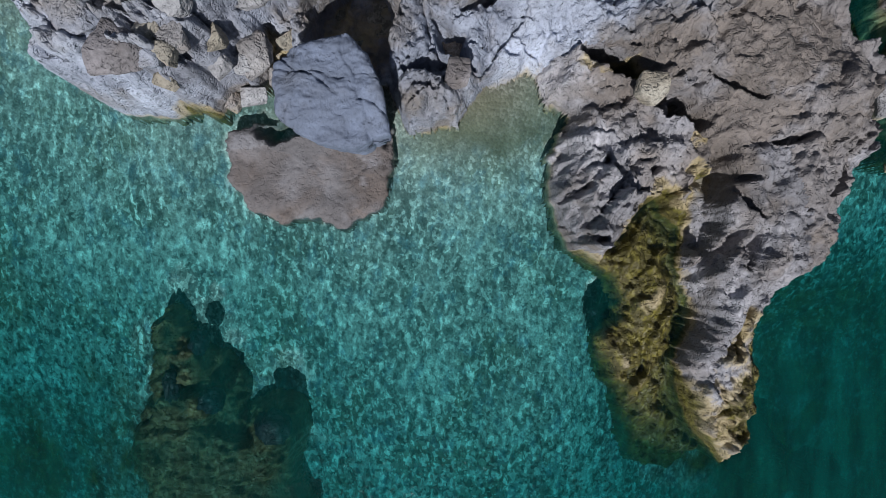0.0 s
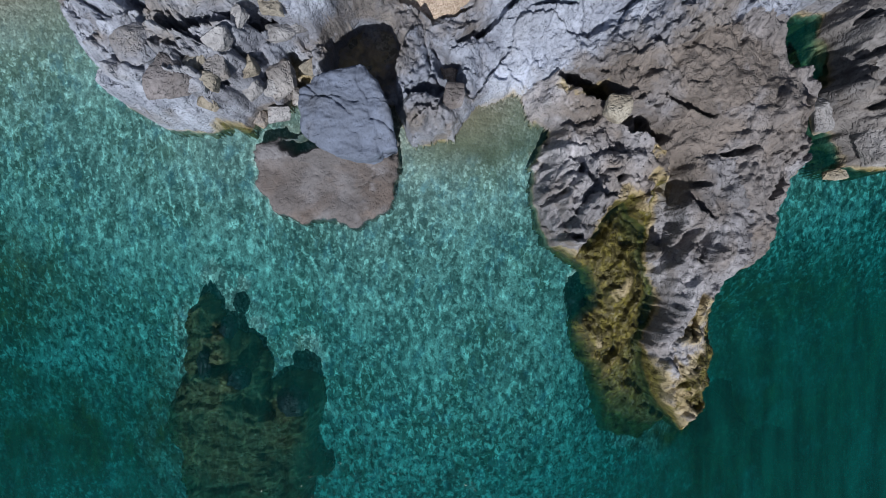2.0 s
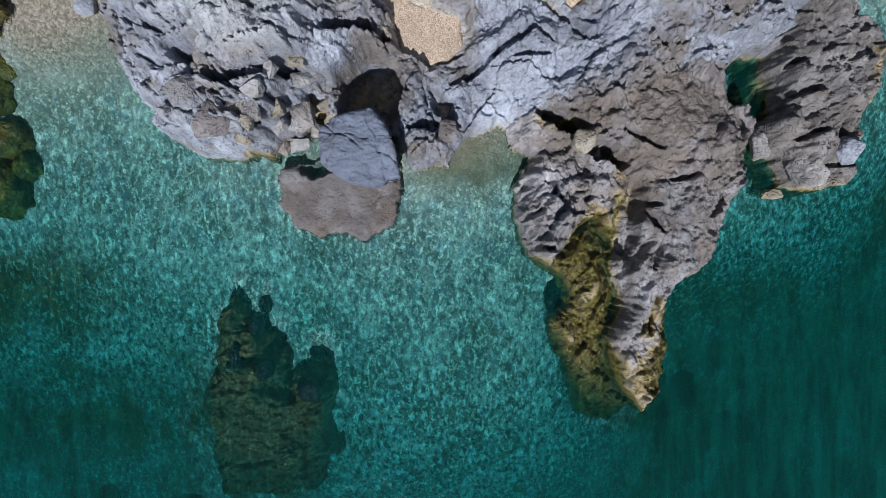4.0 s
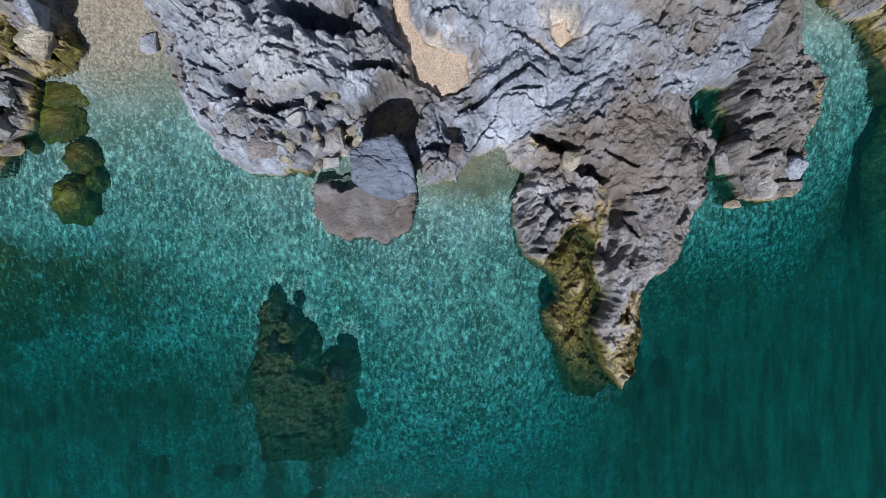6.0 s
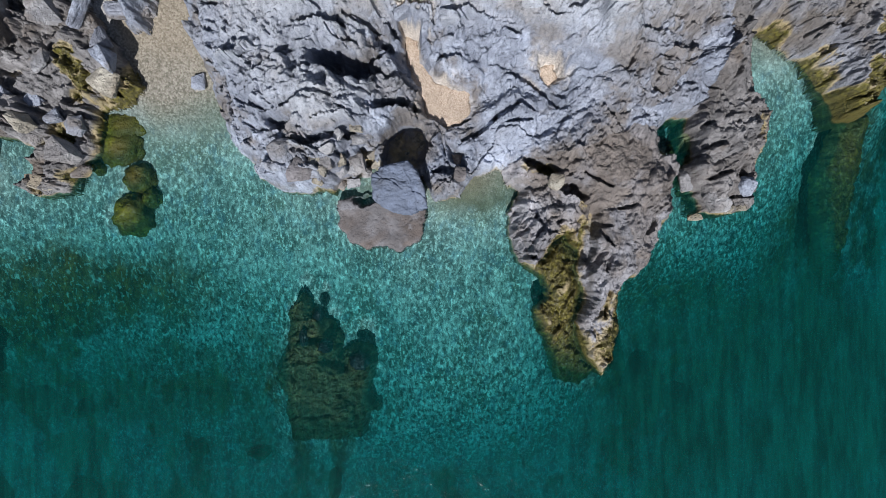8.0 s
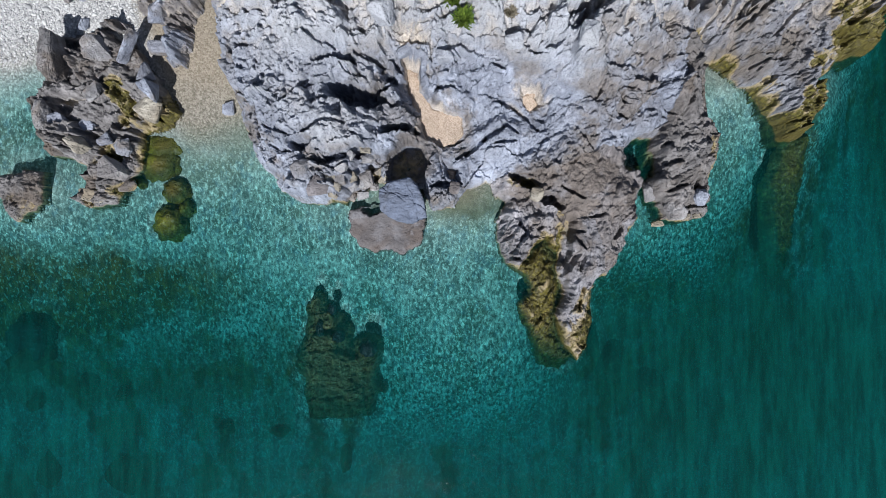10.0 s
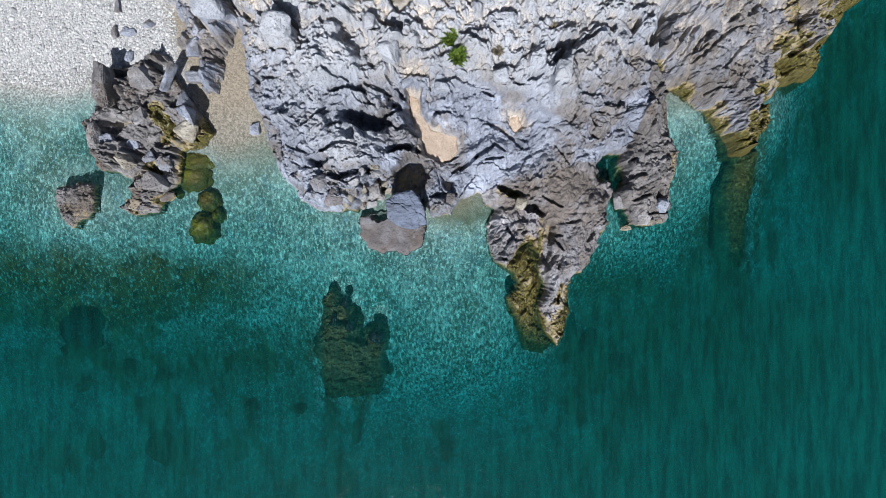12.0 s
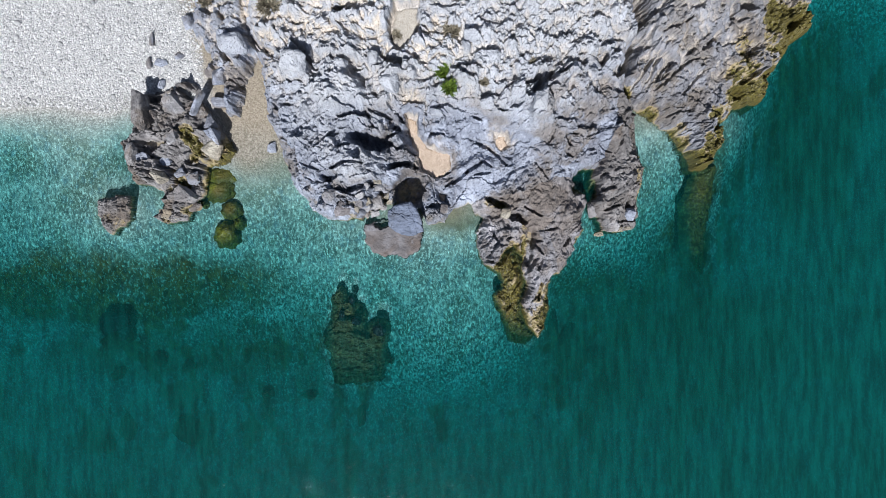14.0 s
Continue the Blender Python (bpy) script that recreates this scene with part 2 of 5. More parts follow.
def water_material():
    """Clear sea: it swallows red light with depth, scatters green-blue, and its ripples mirror the sky; caustic flicker
    is painted into its tint.
    """
    n = Nodes("sea_water")
    depth = n.attr("depth")
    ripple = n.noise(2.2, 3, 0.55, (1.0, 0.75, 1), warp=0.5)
    # a net of caustic light, painted into the tint by dimming between its lines
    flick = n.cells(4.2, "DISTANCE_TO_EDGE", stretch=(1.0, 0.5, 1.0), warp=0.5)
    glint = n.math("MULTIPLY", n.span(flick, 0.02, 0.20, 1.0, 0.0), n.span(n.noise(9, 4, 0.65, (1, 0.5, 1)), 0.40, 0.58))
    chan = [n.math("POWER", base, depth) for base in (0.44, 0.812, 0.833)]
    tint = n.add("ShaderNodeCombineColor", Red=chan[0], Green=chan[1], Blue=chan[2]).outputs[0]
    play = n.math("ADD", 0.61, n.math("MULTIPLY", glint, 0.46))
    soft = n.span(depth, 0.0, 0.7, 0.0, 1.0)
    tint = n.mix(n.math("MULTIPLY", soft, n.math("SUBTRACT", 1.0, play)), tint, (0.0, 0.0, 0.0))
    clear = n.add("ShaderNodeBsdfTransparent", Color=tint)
    # lengthwise streaks of rippled light are painted into the scattering colour
    cloud = n.add("ShaderNodeBsdfDiffuse", Color=n.mix(n.span(n.noise(3.0, 5, 0.65, (1, 0.15, 1)), 0.34, 0.68), (0.003, 0.064, 0.058), (0.003, 0.124, 0.108)))
    fog = n.math("SUBTRACT", 1.0, n.math("POWER", 0.87, depth))
    body = n.add("ShaderNodeMixShader", Fac=fog)
    n.put(body.inputs[1], clear.outputs[0])
    n.put(body.inputs[2], cloud.outputs[0])
    nor = n.bump(ripple, 0.06, 0.5)
    nor = n.bump(n.noise(9, 3, 0.6), 0.02, 0.5, nor)
    fres = n.add("ShaderNodeFresnel", IOR=1.33, Normal=nor)
    shine = n.add("ShaderNodeBsdfGlossy", Roughness=0.06, Normal=nor)
    top = n.add("ShaderNodeMixShader", Fac=fres.outputs[0])
    n.put(top.inputs[1], body.outputs[0])
    n.put(top.inputs[2], shine.outputs[0])
    n.put(n.out.inputs[0], top.outputs[0])
    return n.mat


WATER = water_material()


def leaf_material(name, a, b):
    n = Nodes(name)
    rnd = n.add("ShaderNodeNewGeometry").outputs["Random Per Island"]
    return n.finish(n.mix(rnd, a, b), 0.6)


GREEN_LEAF = leaf_material("green_leaf", (0.04, 0.085, 0.012), (0.15, 0.22, 0.035))
DRY_TWIG = leaf_material("dry_twig", (0.13, 0.115, 0.085), (0.33, 0.30, 0.235))


# ---------------------------------------------------------------- shape tools
def hashed(i, j, seed):
    v = np.sin(i * 127.1 + j * 311.7 + seed * 74.7) * 43758.5453
    return v - np.floor(v)


def smooth(v, a, b):
    t = np.clip((v - a) / (b - a), 0, 1)
    return t * t * (3 - 2 * t)


def value_noise(x, y, seed):
    i, j = np.floor(x), np.floor(y)
    u, v = x - i, y - j
    u, v = u * u * (3 - 2 * u), v * v * (3 - 2 * v)
    a, b = hashed(i, j, seed), hashed(i + 1, j, seed)
    c, d = hashed(i, j + 1, seed), hashed(i + 1, j + 1, seed)
    return (a * (1 - u) + b * u) * (1 - v) + (c * (1 - u) + d * u) * v


def fbm(x, y, size, seed, octaves=5, gain=0.5):
    total, amp, norm = 0, 1.0, 0.0
    for k in range(octaves):
        total = total + amp * (value_noise(x / size, y / size, seed + k * 3.1) * 2 - 1)
        norm += amp
        amp, size = amp * gain, size / 2.03
        x, y = x * 0.8 - y * 0.6, x * 0.6 + y * 0.8
    return total / norm


def plates(x, y, size, seed, turn=0.0, squash=1.0):
    """Broken plates: each cell a tilted slab at a level of its own, with a gap to its neighbours. Returns level, slope part and gap."""
    c, s = np.cos(turn), np.sin(turn)
    u, v = (x * c + y * s) / size, (-x * s + y * c) / size * squash
    i0, j0 = np.floor(u), np.floor(v)
    f1, f2 = np.full(x.shape, 9.0), np.full(x.shape, 9.0)
    level, lean = np.zeros(x.shape), np.zeros(x.shape)
    for di in (-1, 0, 1):
        for dj in (-1, 0, 1):
            i, j = i0 + di, j0 + dj
            du, dv = u - i - hashed(i, j, seed), v - j - hashed(i, j, seed + 1)
            d = np.sqrt(du * du + dv * dv)
            near = d < f1
            f2 = np.where(near, f1, np.minimum(f2, d))
            level = np.where(near, hashed(i, j, seed + 2) - 0.5, level)
            lean = np.where(near, du * (hashed(i, j, seed + 3) - 0.5) + dv * (hashed(i, j, seed + 4) - 0.35), lean)
            f1 = np.where(near, d, f1)
    return level, lean, f2 - f1, f1


def stones(x, y, size, seed, share=0.6):
    """Rounded stones lying close together, each with its crest towards the land."""
    u, v = x / size, y / size * 1.15
    i0, j0 = np.floor(u), np.floor(v)
    out = np.zeros(x.shape)
    for di in (-1, 0, 1):
        for dj in (-1, 0, 1):
            i, j = i0 + di, j0 + dj
            r = 0.38 + 0.34 * hashed(i, j, seed + 2)
            du, dv = (u - i - hashed(i, j, seed)) / r, (v - j - hashed(i, j, seed + 1)) / (r * (0.7 + 0.5 * hashed(i, j, seed + 5)))
            lean = (hashed(i, j, seed + 4) - 0.5) * 1.2
            d = np.abs(du + lean * dv) ** 2.6 + np.abs(dv) ** 2.6
            high = np.clip(1 - d, 0, 1) ** 0.42 * (0.75 + 0.45 * dv) * (0.6 + 0.6 * hashed(i, j, seed + 3)) * r / 0.55
            out = np.maximum(out, np.where(hashed(i, j, seed + 6) < share, high, 0))
    return out


def inside(x, y, outline):
    """The distance to an outline, positive within it."""
    best, odd = np.full(x.shape, 1e9), np.zeros(x.shape, bool)
    for (ax, ay), (bx, by) in zip(outline, outline[1:] + outline[:1]):
        ex, ey = bx - ax, by - ay
        t = np.clip(((x - ax) * ex + (y - ay) * ey) / (ex * ex + ey * ey + 1e-9), 0, 1)
        best = np.minimum(best, (x - ax - t * ex) ** 2 + (y - ay - t * ey) ** 2)
        if ay != by:
            odd ^= ((ay > y) != (by > y)) & (x < ax + (y - ay) * ex / ey)
    return np.where(odd, 1, -1) * np.sqrt(best)


def drawn_through(marks):
    """A smooth surface drawn through a few spot heights."""
    p = np.array(marks, float)
    r = np.sqrt(((p[:, None, :2] - p[None, :, :2]) ** 2).sum(2) + 0.16)
    n = len(p)
    a = np.zeros((n + 1, n + 1))
    a[:n, :n], a[:n, n], a[n, :n] = r - np.eye(n) * 0.25, 1, 1
    w = np.linalg.solve(a, np.r_[p[:, 2], 0])

    def level(x, y):
        out = np.full(x.shape, w[n])
        for k in range(n):
            out = out + w[k] * np.sqrt((x - p[k, 0]) ** 2 + (y - p[k, 1]) ** 2 + 0.16)
        return out

    return level


def oval(x, y, cx, cy, rx, ry, turn, bend=2.0):
    c, s = math.cos(radians(turn)), math.sin(radians(turn))
    u, v = ((x - cx) * c + (y - cy) * s) / rx, (-(x - cx) * s + (y - cy) * c) / ry
    return (np.abs(u) ** bend + np.abs(v) ** bend) ** (1 / bend)


def part(name, bm, material, parent=None, label=""):
    """One bmesh as one mesh object, under a thing where one is given."""
    data = bpy.data.meshes.new(name)
    bm.to_mesh(data)
    bm.free()
    data.materials.append(material)
    ob = new(name, data)
    ob.parent = parent
    if label:
        ob["label"] = label
    return ob


def from_arrays(name, co, quads, material, smooth_faces=True):
    data = bpy.data.meshes.new(name)
    data.vertices.add(len(co))
    data.vertices.foreach_set("co", np.asarray(co, np.float32).ravel())
    k = quads.shape[1]
    data.loops.add(quads.size)
    data.loops.foreach_set("vertex_index", quads.astype(np.int32).ravel())
    data.polygons.add(len(quads))
    data.polygons.foreach_set("loop_start", np.arange(0, quads.size, k, dtype=np.int32))
    data.polygons.foreach_set("loop_total", np.full(len(quads), k, np.int32))
    data.update(calc_edges=True)
    data.polygons.foreach_set("use_smooth", np.full(len(quads), smooth_faces, bool))
    data.materials.append(material)
    return new(name, data)


def sheet(name, xs, ys, z, keep, material, values=None, smooth_faces=True):
    """A sheet over a grid, cut to the cells that are kept, with values stored per corner."""
    nx = len(xs)
    j, i = keep if isinstance(keep, tuple) else np.nonzero(keep)
    a = j * nx + i
    quads = np.stack([a, a + 1, a + nx + 1, a + nx], -1)
    used, quads = np.unique(quads, return_inverse=True)
    quads = quads.reshape(-1, 4)
    co = np.stack([xs[used % nx], ys[used // nx], z.ravel()[used]], 1)
    ob = from_arrays(name, co, quads, material, smooth_faces)
    for key, v in (values or {}).items():
        ob.data.attributes.new(key, "FLOAT", "POINT").data.foreach_set("value", v.ravel()[used].astype(np.float32))
    return ob


# ---------------------------------------------------------------- the lie of the land
HEADLAND = [(-7.63, 14.29), (-7.76, 9.34), (-7.01, 7.89), (-6.30, 6.96), (-6.60, 5.52), (-6.10, 4.33), (-5.75, 2.75), (-5.33, 1.69), (-4.56, 0.84),
    (-3.58, 0.08), (-2.22, -0.01), (-1.68, 0.51), (-0.62, 0.80), (0.55, 0.46), (0.93, -0.29), (1.77, -0.20), (2.16, 0.42), (3.00, 0.67), (3.57, 0.18),
    (4.61, -0.37), (6.20, 0.12), (7.27, 1.02), (7.55, 1.67), (7.87, 2.18), (8.48, 2.28), (8.66, 2.17), (9.14, 2.42), (10.43, 3.70), (10.50, 4.62),
    (9.94, 5.29), (9.80, 6.60), (10.31, 8.42), (10.68, 13.90)]
TONGUE = [(3.02, 0.26), (3.47, 0.00), (3.24, -0.55), (3.17, -1.07), (3.33, -2.16), (3.90, -2.40), (4.20, -1.94), (4.49, -1.51), (4.80, -1.37), (5.23,
    -1.84), (5.31, -2.99), (5.11, -3.91), (5.08, -4.48), (5.33, -5.06), (5.78, -5.59), (6.09, -5.05), (6.35, -4.18), (6.48, -3.23), (6.55, -2.68),
    (7.04, -2.64), (7.17, -2.09), (7.66, -1.46), (8.02, -0.72), (8.09, 0.09), (8.29, 0.66), (8.04, 1.07), (7.70, 1.30), (7.59, 1.82), (7.03, 2.75),
    (4.14, 2.32), (2.97, 1.30)]
LEDGE = [(3.36, -2.22), (4.12, -2.05), (4.42, -1.53), (4.83, -1.42), (5.29, -1.95), (5.28, -3.00), (5.09, -3.94), (5.25, -4.87), (5.83, -5.46), (5.35,
    -6.16), (4.54, -5.91), (4.20, -4.97), (3.92, -4.15), (3.84, -3.57), (4.22, -3.36), (4.11, -2.76)]
TAIL = [(13.25, 1.61), (13.91, 2.40), (14.66, 2.39), (14.69, 0.77), (14.44, -1.11), (14.08, -2.86), (13.33, -2.70), (13.09, -1.08), (12.95, 0.54)]
SPUR = [(8.62, 2.56), (8.49, 1.38), (8.62, 0.28), (8.97, -0.73), (9.55, -0.85), (10.45, -0.66), (10.72, -0.11), (10.58, 0.81), (10.74, 2.12), (10.58,
    3.44), (10.45, 4.75), (8.93, 4.78), (8.12, 3.75)]
POINT = [(10.47, 13.90), (10.26, 8.42), (9.90, 6.07), (10.30, 5.09), (11.28, 4.42), (12.11, 3.77), (12.52, 3.08), (12.86, 2.70), (13.04, 2.05),
    (13.62, 1.90), (14.10, 2.50), (14.58, 3.29), (14.65, 4.26), (15.11, 4.86), (16.29, 4.99), (16.62, 5.92), (17.32, 6.96), (17.97, 7.73), (18.11,
    9.82), (18.68, 13.72)]
SKERRY = [(-12.30, 5.99), (-12.47, 4.61), (-12.99, 3.96), (-13.12, 3.05), (-12.67, 1.99), (-11.42, 1.62), (-11.39, 0.91), (-11.93, 0.40), (-11.36,
    0.04), (-10.36, 0.18), (-9.92, 0.96), (-9.48, 1.58), (-9.30, 2.57), (-8.19, 2.94), (-7.86, 3.46), (-8.46, 4.70), (-8.95, 5.76), (-9.62, 6.51),
    (-10.66, 6.53), (-11.38, 6.23)]
STACK = [(-14.33, 1.22), (-13.66, 1.44), (-13.01, 1.35), (-13.14, 0.24), (-13.90, -0.42), (-14.31, 0.06), (-14.50, 0.72)]
KNOLL = [(-9.39, 14.23), (-9.98, 11.39), (-9.45, 9.83), (-9.80, 8.28), (-8.99, 7.48), (-9.20, 6.58), (-8.42, 6.43), (-8.27, 5.00), (-7.50, 4.85),
    (-7.25, 6.40), (-6.43, 7.68), (-6.20, 8.72), (-6.27, 14.16)]
REEF = [(-3.46, -2.85), (-3.18, -3.26), (-3.02, -3.94), (-2.67, -4.07), (-2.53, -4.56), (-2.29, -5.18), (-1.82, -4.84), (-1.25, -4.90), (-1.24, -5.69), (-1.32, -6.80), (-1.51, -6.95), (-1.73, -7.73), (-2.74, -7.98), (-3.78, -7.79), (-4.15, -6.92), (-4.07, -6.42), (-4.14, -5.18), (-3.95, -4.44), (-3.87, -3.57)]

HEIGHTS = [(-2.94, 1.74, 2.1), (-2.31, 2.28, 2.6), (-0.9, 2.4, 2.3), (-4.6, 2.2, 1.5), (-3.8, 4.3, 2.4), (-1.1, 2.9, 1.3), (0.3, 2.7, 0.7), (1.8, 2.7,
    0.8), (-0.4, 4.6, 2.0), (1.9, 5.6, 3.0), (4.4, 3.45, 0.95), (3.0, 1.6, 0.75), (5.3, 4.2, 3.0), (8.6, 6.6, 2.2), (-3.8, 6.4, 3.0), (-1.2, 7.0,
    3.2), (4.2, 9.0, 4.2), (-5.0, 12.0, 4.6), (10.0, 12.0, 4.2), (6.6, 0.6, 1.45), (6.7, -0.1, 1.4), (7.4, 1.0, 0.8), (5.2, -1.0, 0.7), (5.8, -3.2,
    0.8), (6.2, -1.8, 1.1), (9.6, 1.2, 0.9), (9.5, 3.4, 1.3), (13.0, 5.4, 1.5), (14.5, 7.5, 1.8)]
HEIGHTS_WEST = [(-9.8, 2.0, 0.6), (-11.4, 4.4, 0.8), (-9.0, 3.6, 0.6), (-10.6, 0.6, 0.3), (-14.0, 0.3, 0.3), (-6.6, 6.2, 1.6), (-7.6, 7.8, 1.7), (-7.5, 12, 2.6)]
FLOOR = [(-30, 14, 1.6), (-19, 11, 1.0), (-19, 7.6, 0.5), (-19, 5.6, 0.02), (-14, 5.3, 0.03), (-12, 8, 0.6), (-8, 5.6, 0.45), (-7.4, 3.9, 0.12),
    (-6.0, 2.7, -0.2), (-7.4, 2.9, 0.0), (-7, 1.5, -0.45), (-5, 0.2, -0.75), (-13, 3.2, -0.9), (-19, 3.4, -0.95), (-19, -0.4, -1.15), (-11, -0.8,
    -0.85), (-13.7, 0.7, -0.25), (-5, -2.0, -1.0), (1.9, 0.2, -0.02)]
FLOOR += [(2.0, -1.0, -0.5), (2, -3, -0.95), (-19, -2.5, -1.7), (-10, -4, -2.0), (-14.5, -5.6, -2.4), (-2, -5.5, -1.8), (3.5, -5.0, -1.25), (3, -7.5, -1.95), (0.4, -7.4, -1.85), (-12, -8,
    -3.6), (2, -11, -4.2), (8, -4, -2.8), (9.5, -2.2, -1.7), (8.0, -2.6, -1.6), (7.9, 0.4, -0.8), (8.25, 1.6, -1.4), (11.5, 0.5, -1.0), (11.2, 4.4,
    -0.2), (14.5, -2, -3.2), (15.8, 3.6, -0.9), (20, 5, -3.8), (17.8, 3.6, -3.3), (16, 0.6, -3.0), (-18, -7, -3.8)]
top_of = drawn_through(HEIGHTS + HEIGHTS_WEST)
floor_of = drawn_through(FLOOR)


def floor_height(x, y):
    """Beach and sea floor: a slope of pebbles, running out level far off."""
    near = floor_of(x, y) + 0.05 * fbm(x, y, 1.6, 3) + 0.10 * fbm(x, y, 5.0, 8) * smooth(-y, -2, 6)
    far = np.where(y > 8, 3.0, -5.0)
    away = smooth(np.hypot(x - 1.5, (y + 1) * 1.6), 24, 40)
    z = near * (1 - away) + far * away
    return np.clip(z, -5.2, 4.5)


# bulges and hollows of the rock: x, y, half width, half depth, level, turn, lift
BULGES = [(-1.87, 2.38, 1.5, 1.12, 2.3, -8, 0.55), (-4.27, 2.87, 0.94, 1.24, 1.8, 5, 0.35), (-2.69, 5.3, 1.31, 0.95, 2.8, 20, 0.45), (-0.53, 5.55,
    0.61, 0.85, 3, -15, 0.45), (-4.3, 6.37, 0.71, 0.52, 2.9, -20, 0.55), (3.03, 2.16, 1.01, 0.86, 1.2, 10, 0.45), (1.3, 3.73, 0.74, 0.54, 1.8, 0,
    0.3), (-7.03, 7.39, 0.74, 0.69, 1.7, 0, 0.7), (5.81, 4.23, 0.61, 0.8, 3, 0, 0.4)]
BULGES += [(8.85, 6.46, 0.73, 0.48, 2.4, 0, 0.4), (9.38, 3.53, 0.66, 1.01, 1.2, 10, 0.35), (8.91, 0.14, 0.61, 0.87, 1, 0, 0.45), (8.66, 0.72, 0.33,
    0.46, 1.2, 0, 0.5), (12.08, 7.87, 1.49, 1.74, 1.6, -30, 0.4), (0.04, 2.8, 0.55, 0.45, 1.6, 0, 0.35), (3.73, 4.6, 0.67, 0.53, 2.6, 0, 0.3), (-2.36,
    6.97, 0.8, 0.47, 3.1, 10, 0.35)]
HOLLOWS = [(-1.50, 3.36, 1.0, 0.42, 1.9, -6, 1.3), (-3.36, 1.93, 0.45, 0.2, 1.8, 0, 0.9), (-1.27, 1.14, 0.56, 0.51, 0.9, -20, 0.55), (-1.63, 1.61,
    0.25, 0.2, 1.4, 0, 0.6), (0.09, 1.28, 0.66, 0.71, 1, -8, 1.7), (-1.15, 0.02, 0.57, 0.37, 0.3, 20, 0.6), (4.07, 0.62, 0.67, 0.23, 0.5, -30, 1),
    (5.05, -0.08, 0.42, 0.23, 0.4, -30, 0.9), (7.71, 1.25, 0.39, 0.34, 0.3, 0, 1)]
HOLLOWS += [(15.2, 7.1, 0.5, 0.28, 1.2, 40, 0.8), (16.0, 6.1, 0.45, 0.25, 1.2, 40, 0.7), (14.9, 5.3, 0.4, 0.3, 1.2, 20, 0.7), (16.9, 8.0, 0.4, 0.25, 1.2, 40, 0.8), (14.3, 4.2, 0.3, 0.35, 1.2, 60, 0.6)]
HOLLOWS += [(8.59, 1.15, 0.26, 0.68, 0.3, 6, 1.5), (5.74, 5.67, 0.85, 0.21, 2.9, 15, 0.7), (5.39, 5.19, 0.38, 0.33, 2.8, 0, 0.6), (8.42, 6.42, 0.22,
    0.44, 2.4, -20, 0.9), (-6.47, 5.77, 0.3, 0.4, 1.2, -25, 0.7), (-7.8, 7.44, 0.17, 0.32, 1.6, -30, 0.6), (-4.22, 6.76, 0.67, 0.14, 2.7, -25, 0.5),
    (-0.15, 6.29, 0.24, 0.14, 3, 0, 0.6), (5.48, -1.44, 0.23, 0.99, 0.5, -6, 1.2)]
HOLLOWS += [(-0.5, 2.28, 0.65, 0.15, 1.3, 0, 0.5), (-11.78, 3.66, 0.57, 0.31, 0.5, -10, 0.5), (-8.89, 5.35, 0.23, 0.78, 0.5, 20, 0.9), (-9.92, 5.87,
    0.56, 0.21, 0.8, -30, 0.6), (14.91, 8.82, 0.4, 0.35, 1.2, 0, 0.9), (13.66, 7.53, 0.2, 0.3, 1.4, -30, 0.5), (-0.6, 4.38, 0.24, 0.44, 2.4, 30, 0.5)]
HOLLOWS += [(0.56, 0.44, 0.15, 0.96, 0.5, -4, 1.5), (-0.03, 1.38, 0.67, 0.34, 0.9, 0, 1), (5.35, -1.27, 0.29, 0.25, 0.8, 20, 0.9), (5.23, -2.05, 0.1, 0.7, 0.5, -6, 0.7)]

# clefts that part the blocks: from x, y to x, y, half width
KNOLL_CLEFTS = [(-8.07, 7.67, -7.76, 7.13, 0.11), (-6.69, 8.09, -5.92, 7.36, 0.05), (-5.92, 7.36, -5.40, 7.05, 0.11), (-8.58, 7.06, -8.44, 6.56,
    0.06), (-8.43, 6.44, -7.17, 6.29, 0.05), (-7.81, 8.94, -7.73, 8.71, 0.09), (-7.83, 8.28, -7.47, 8.26, 0.05), (-11.10, 8.26, -10.93, 7.92, 0.05),
    (-7.04, 6.54, -6.73, 6.06, 0.12), (-6.73, 6.06, -6.51, 5.70, 0.12), (-7.60, 6.25, -7.15, 5.95, 0.05), (-9.72, 6.26, -9.51, 5.85, 0.08), (-10.23,
    6.17, -9.74, 5.97, 0.08)]
UPLAND_CLEFTS = [(-4.87, 6.84, -4.19, 6.78, 0.10), (-4.19, 6.78, -3.72, 6.30, 0.11), (-4.51, 7.31, -3.82, 6.88, 0.05), (-2.84, 6.54, -2.05, 6.51,
    0.08), (-3.58, 6.24, -3.15, 6.25, 0.07), (-3.68, 5.69, -2.85, 5.92, 0.06), (-4.78, 5.82, -4.23, 5.73, 0.06), (-4.37, 5.39, -3.97, 5.22, 0.06),
    (-5.63, 5.07, -5.48, 4.82, 0.09), (-5.27, 5.03, -4.74, 4.88, 0.05), (-3.12, 8.48, -2.89, 8.38, 0.12), (-2.51, 7.89, -2.03, 7.46, 0.05), (-2.45,
    6.19, -1.70, 6.21, 0.07), (-4.55, 8.18, -4.05, 8.11, 0.06)]
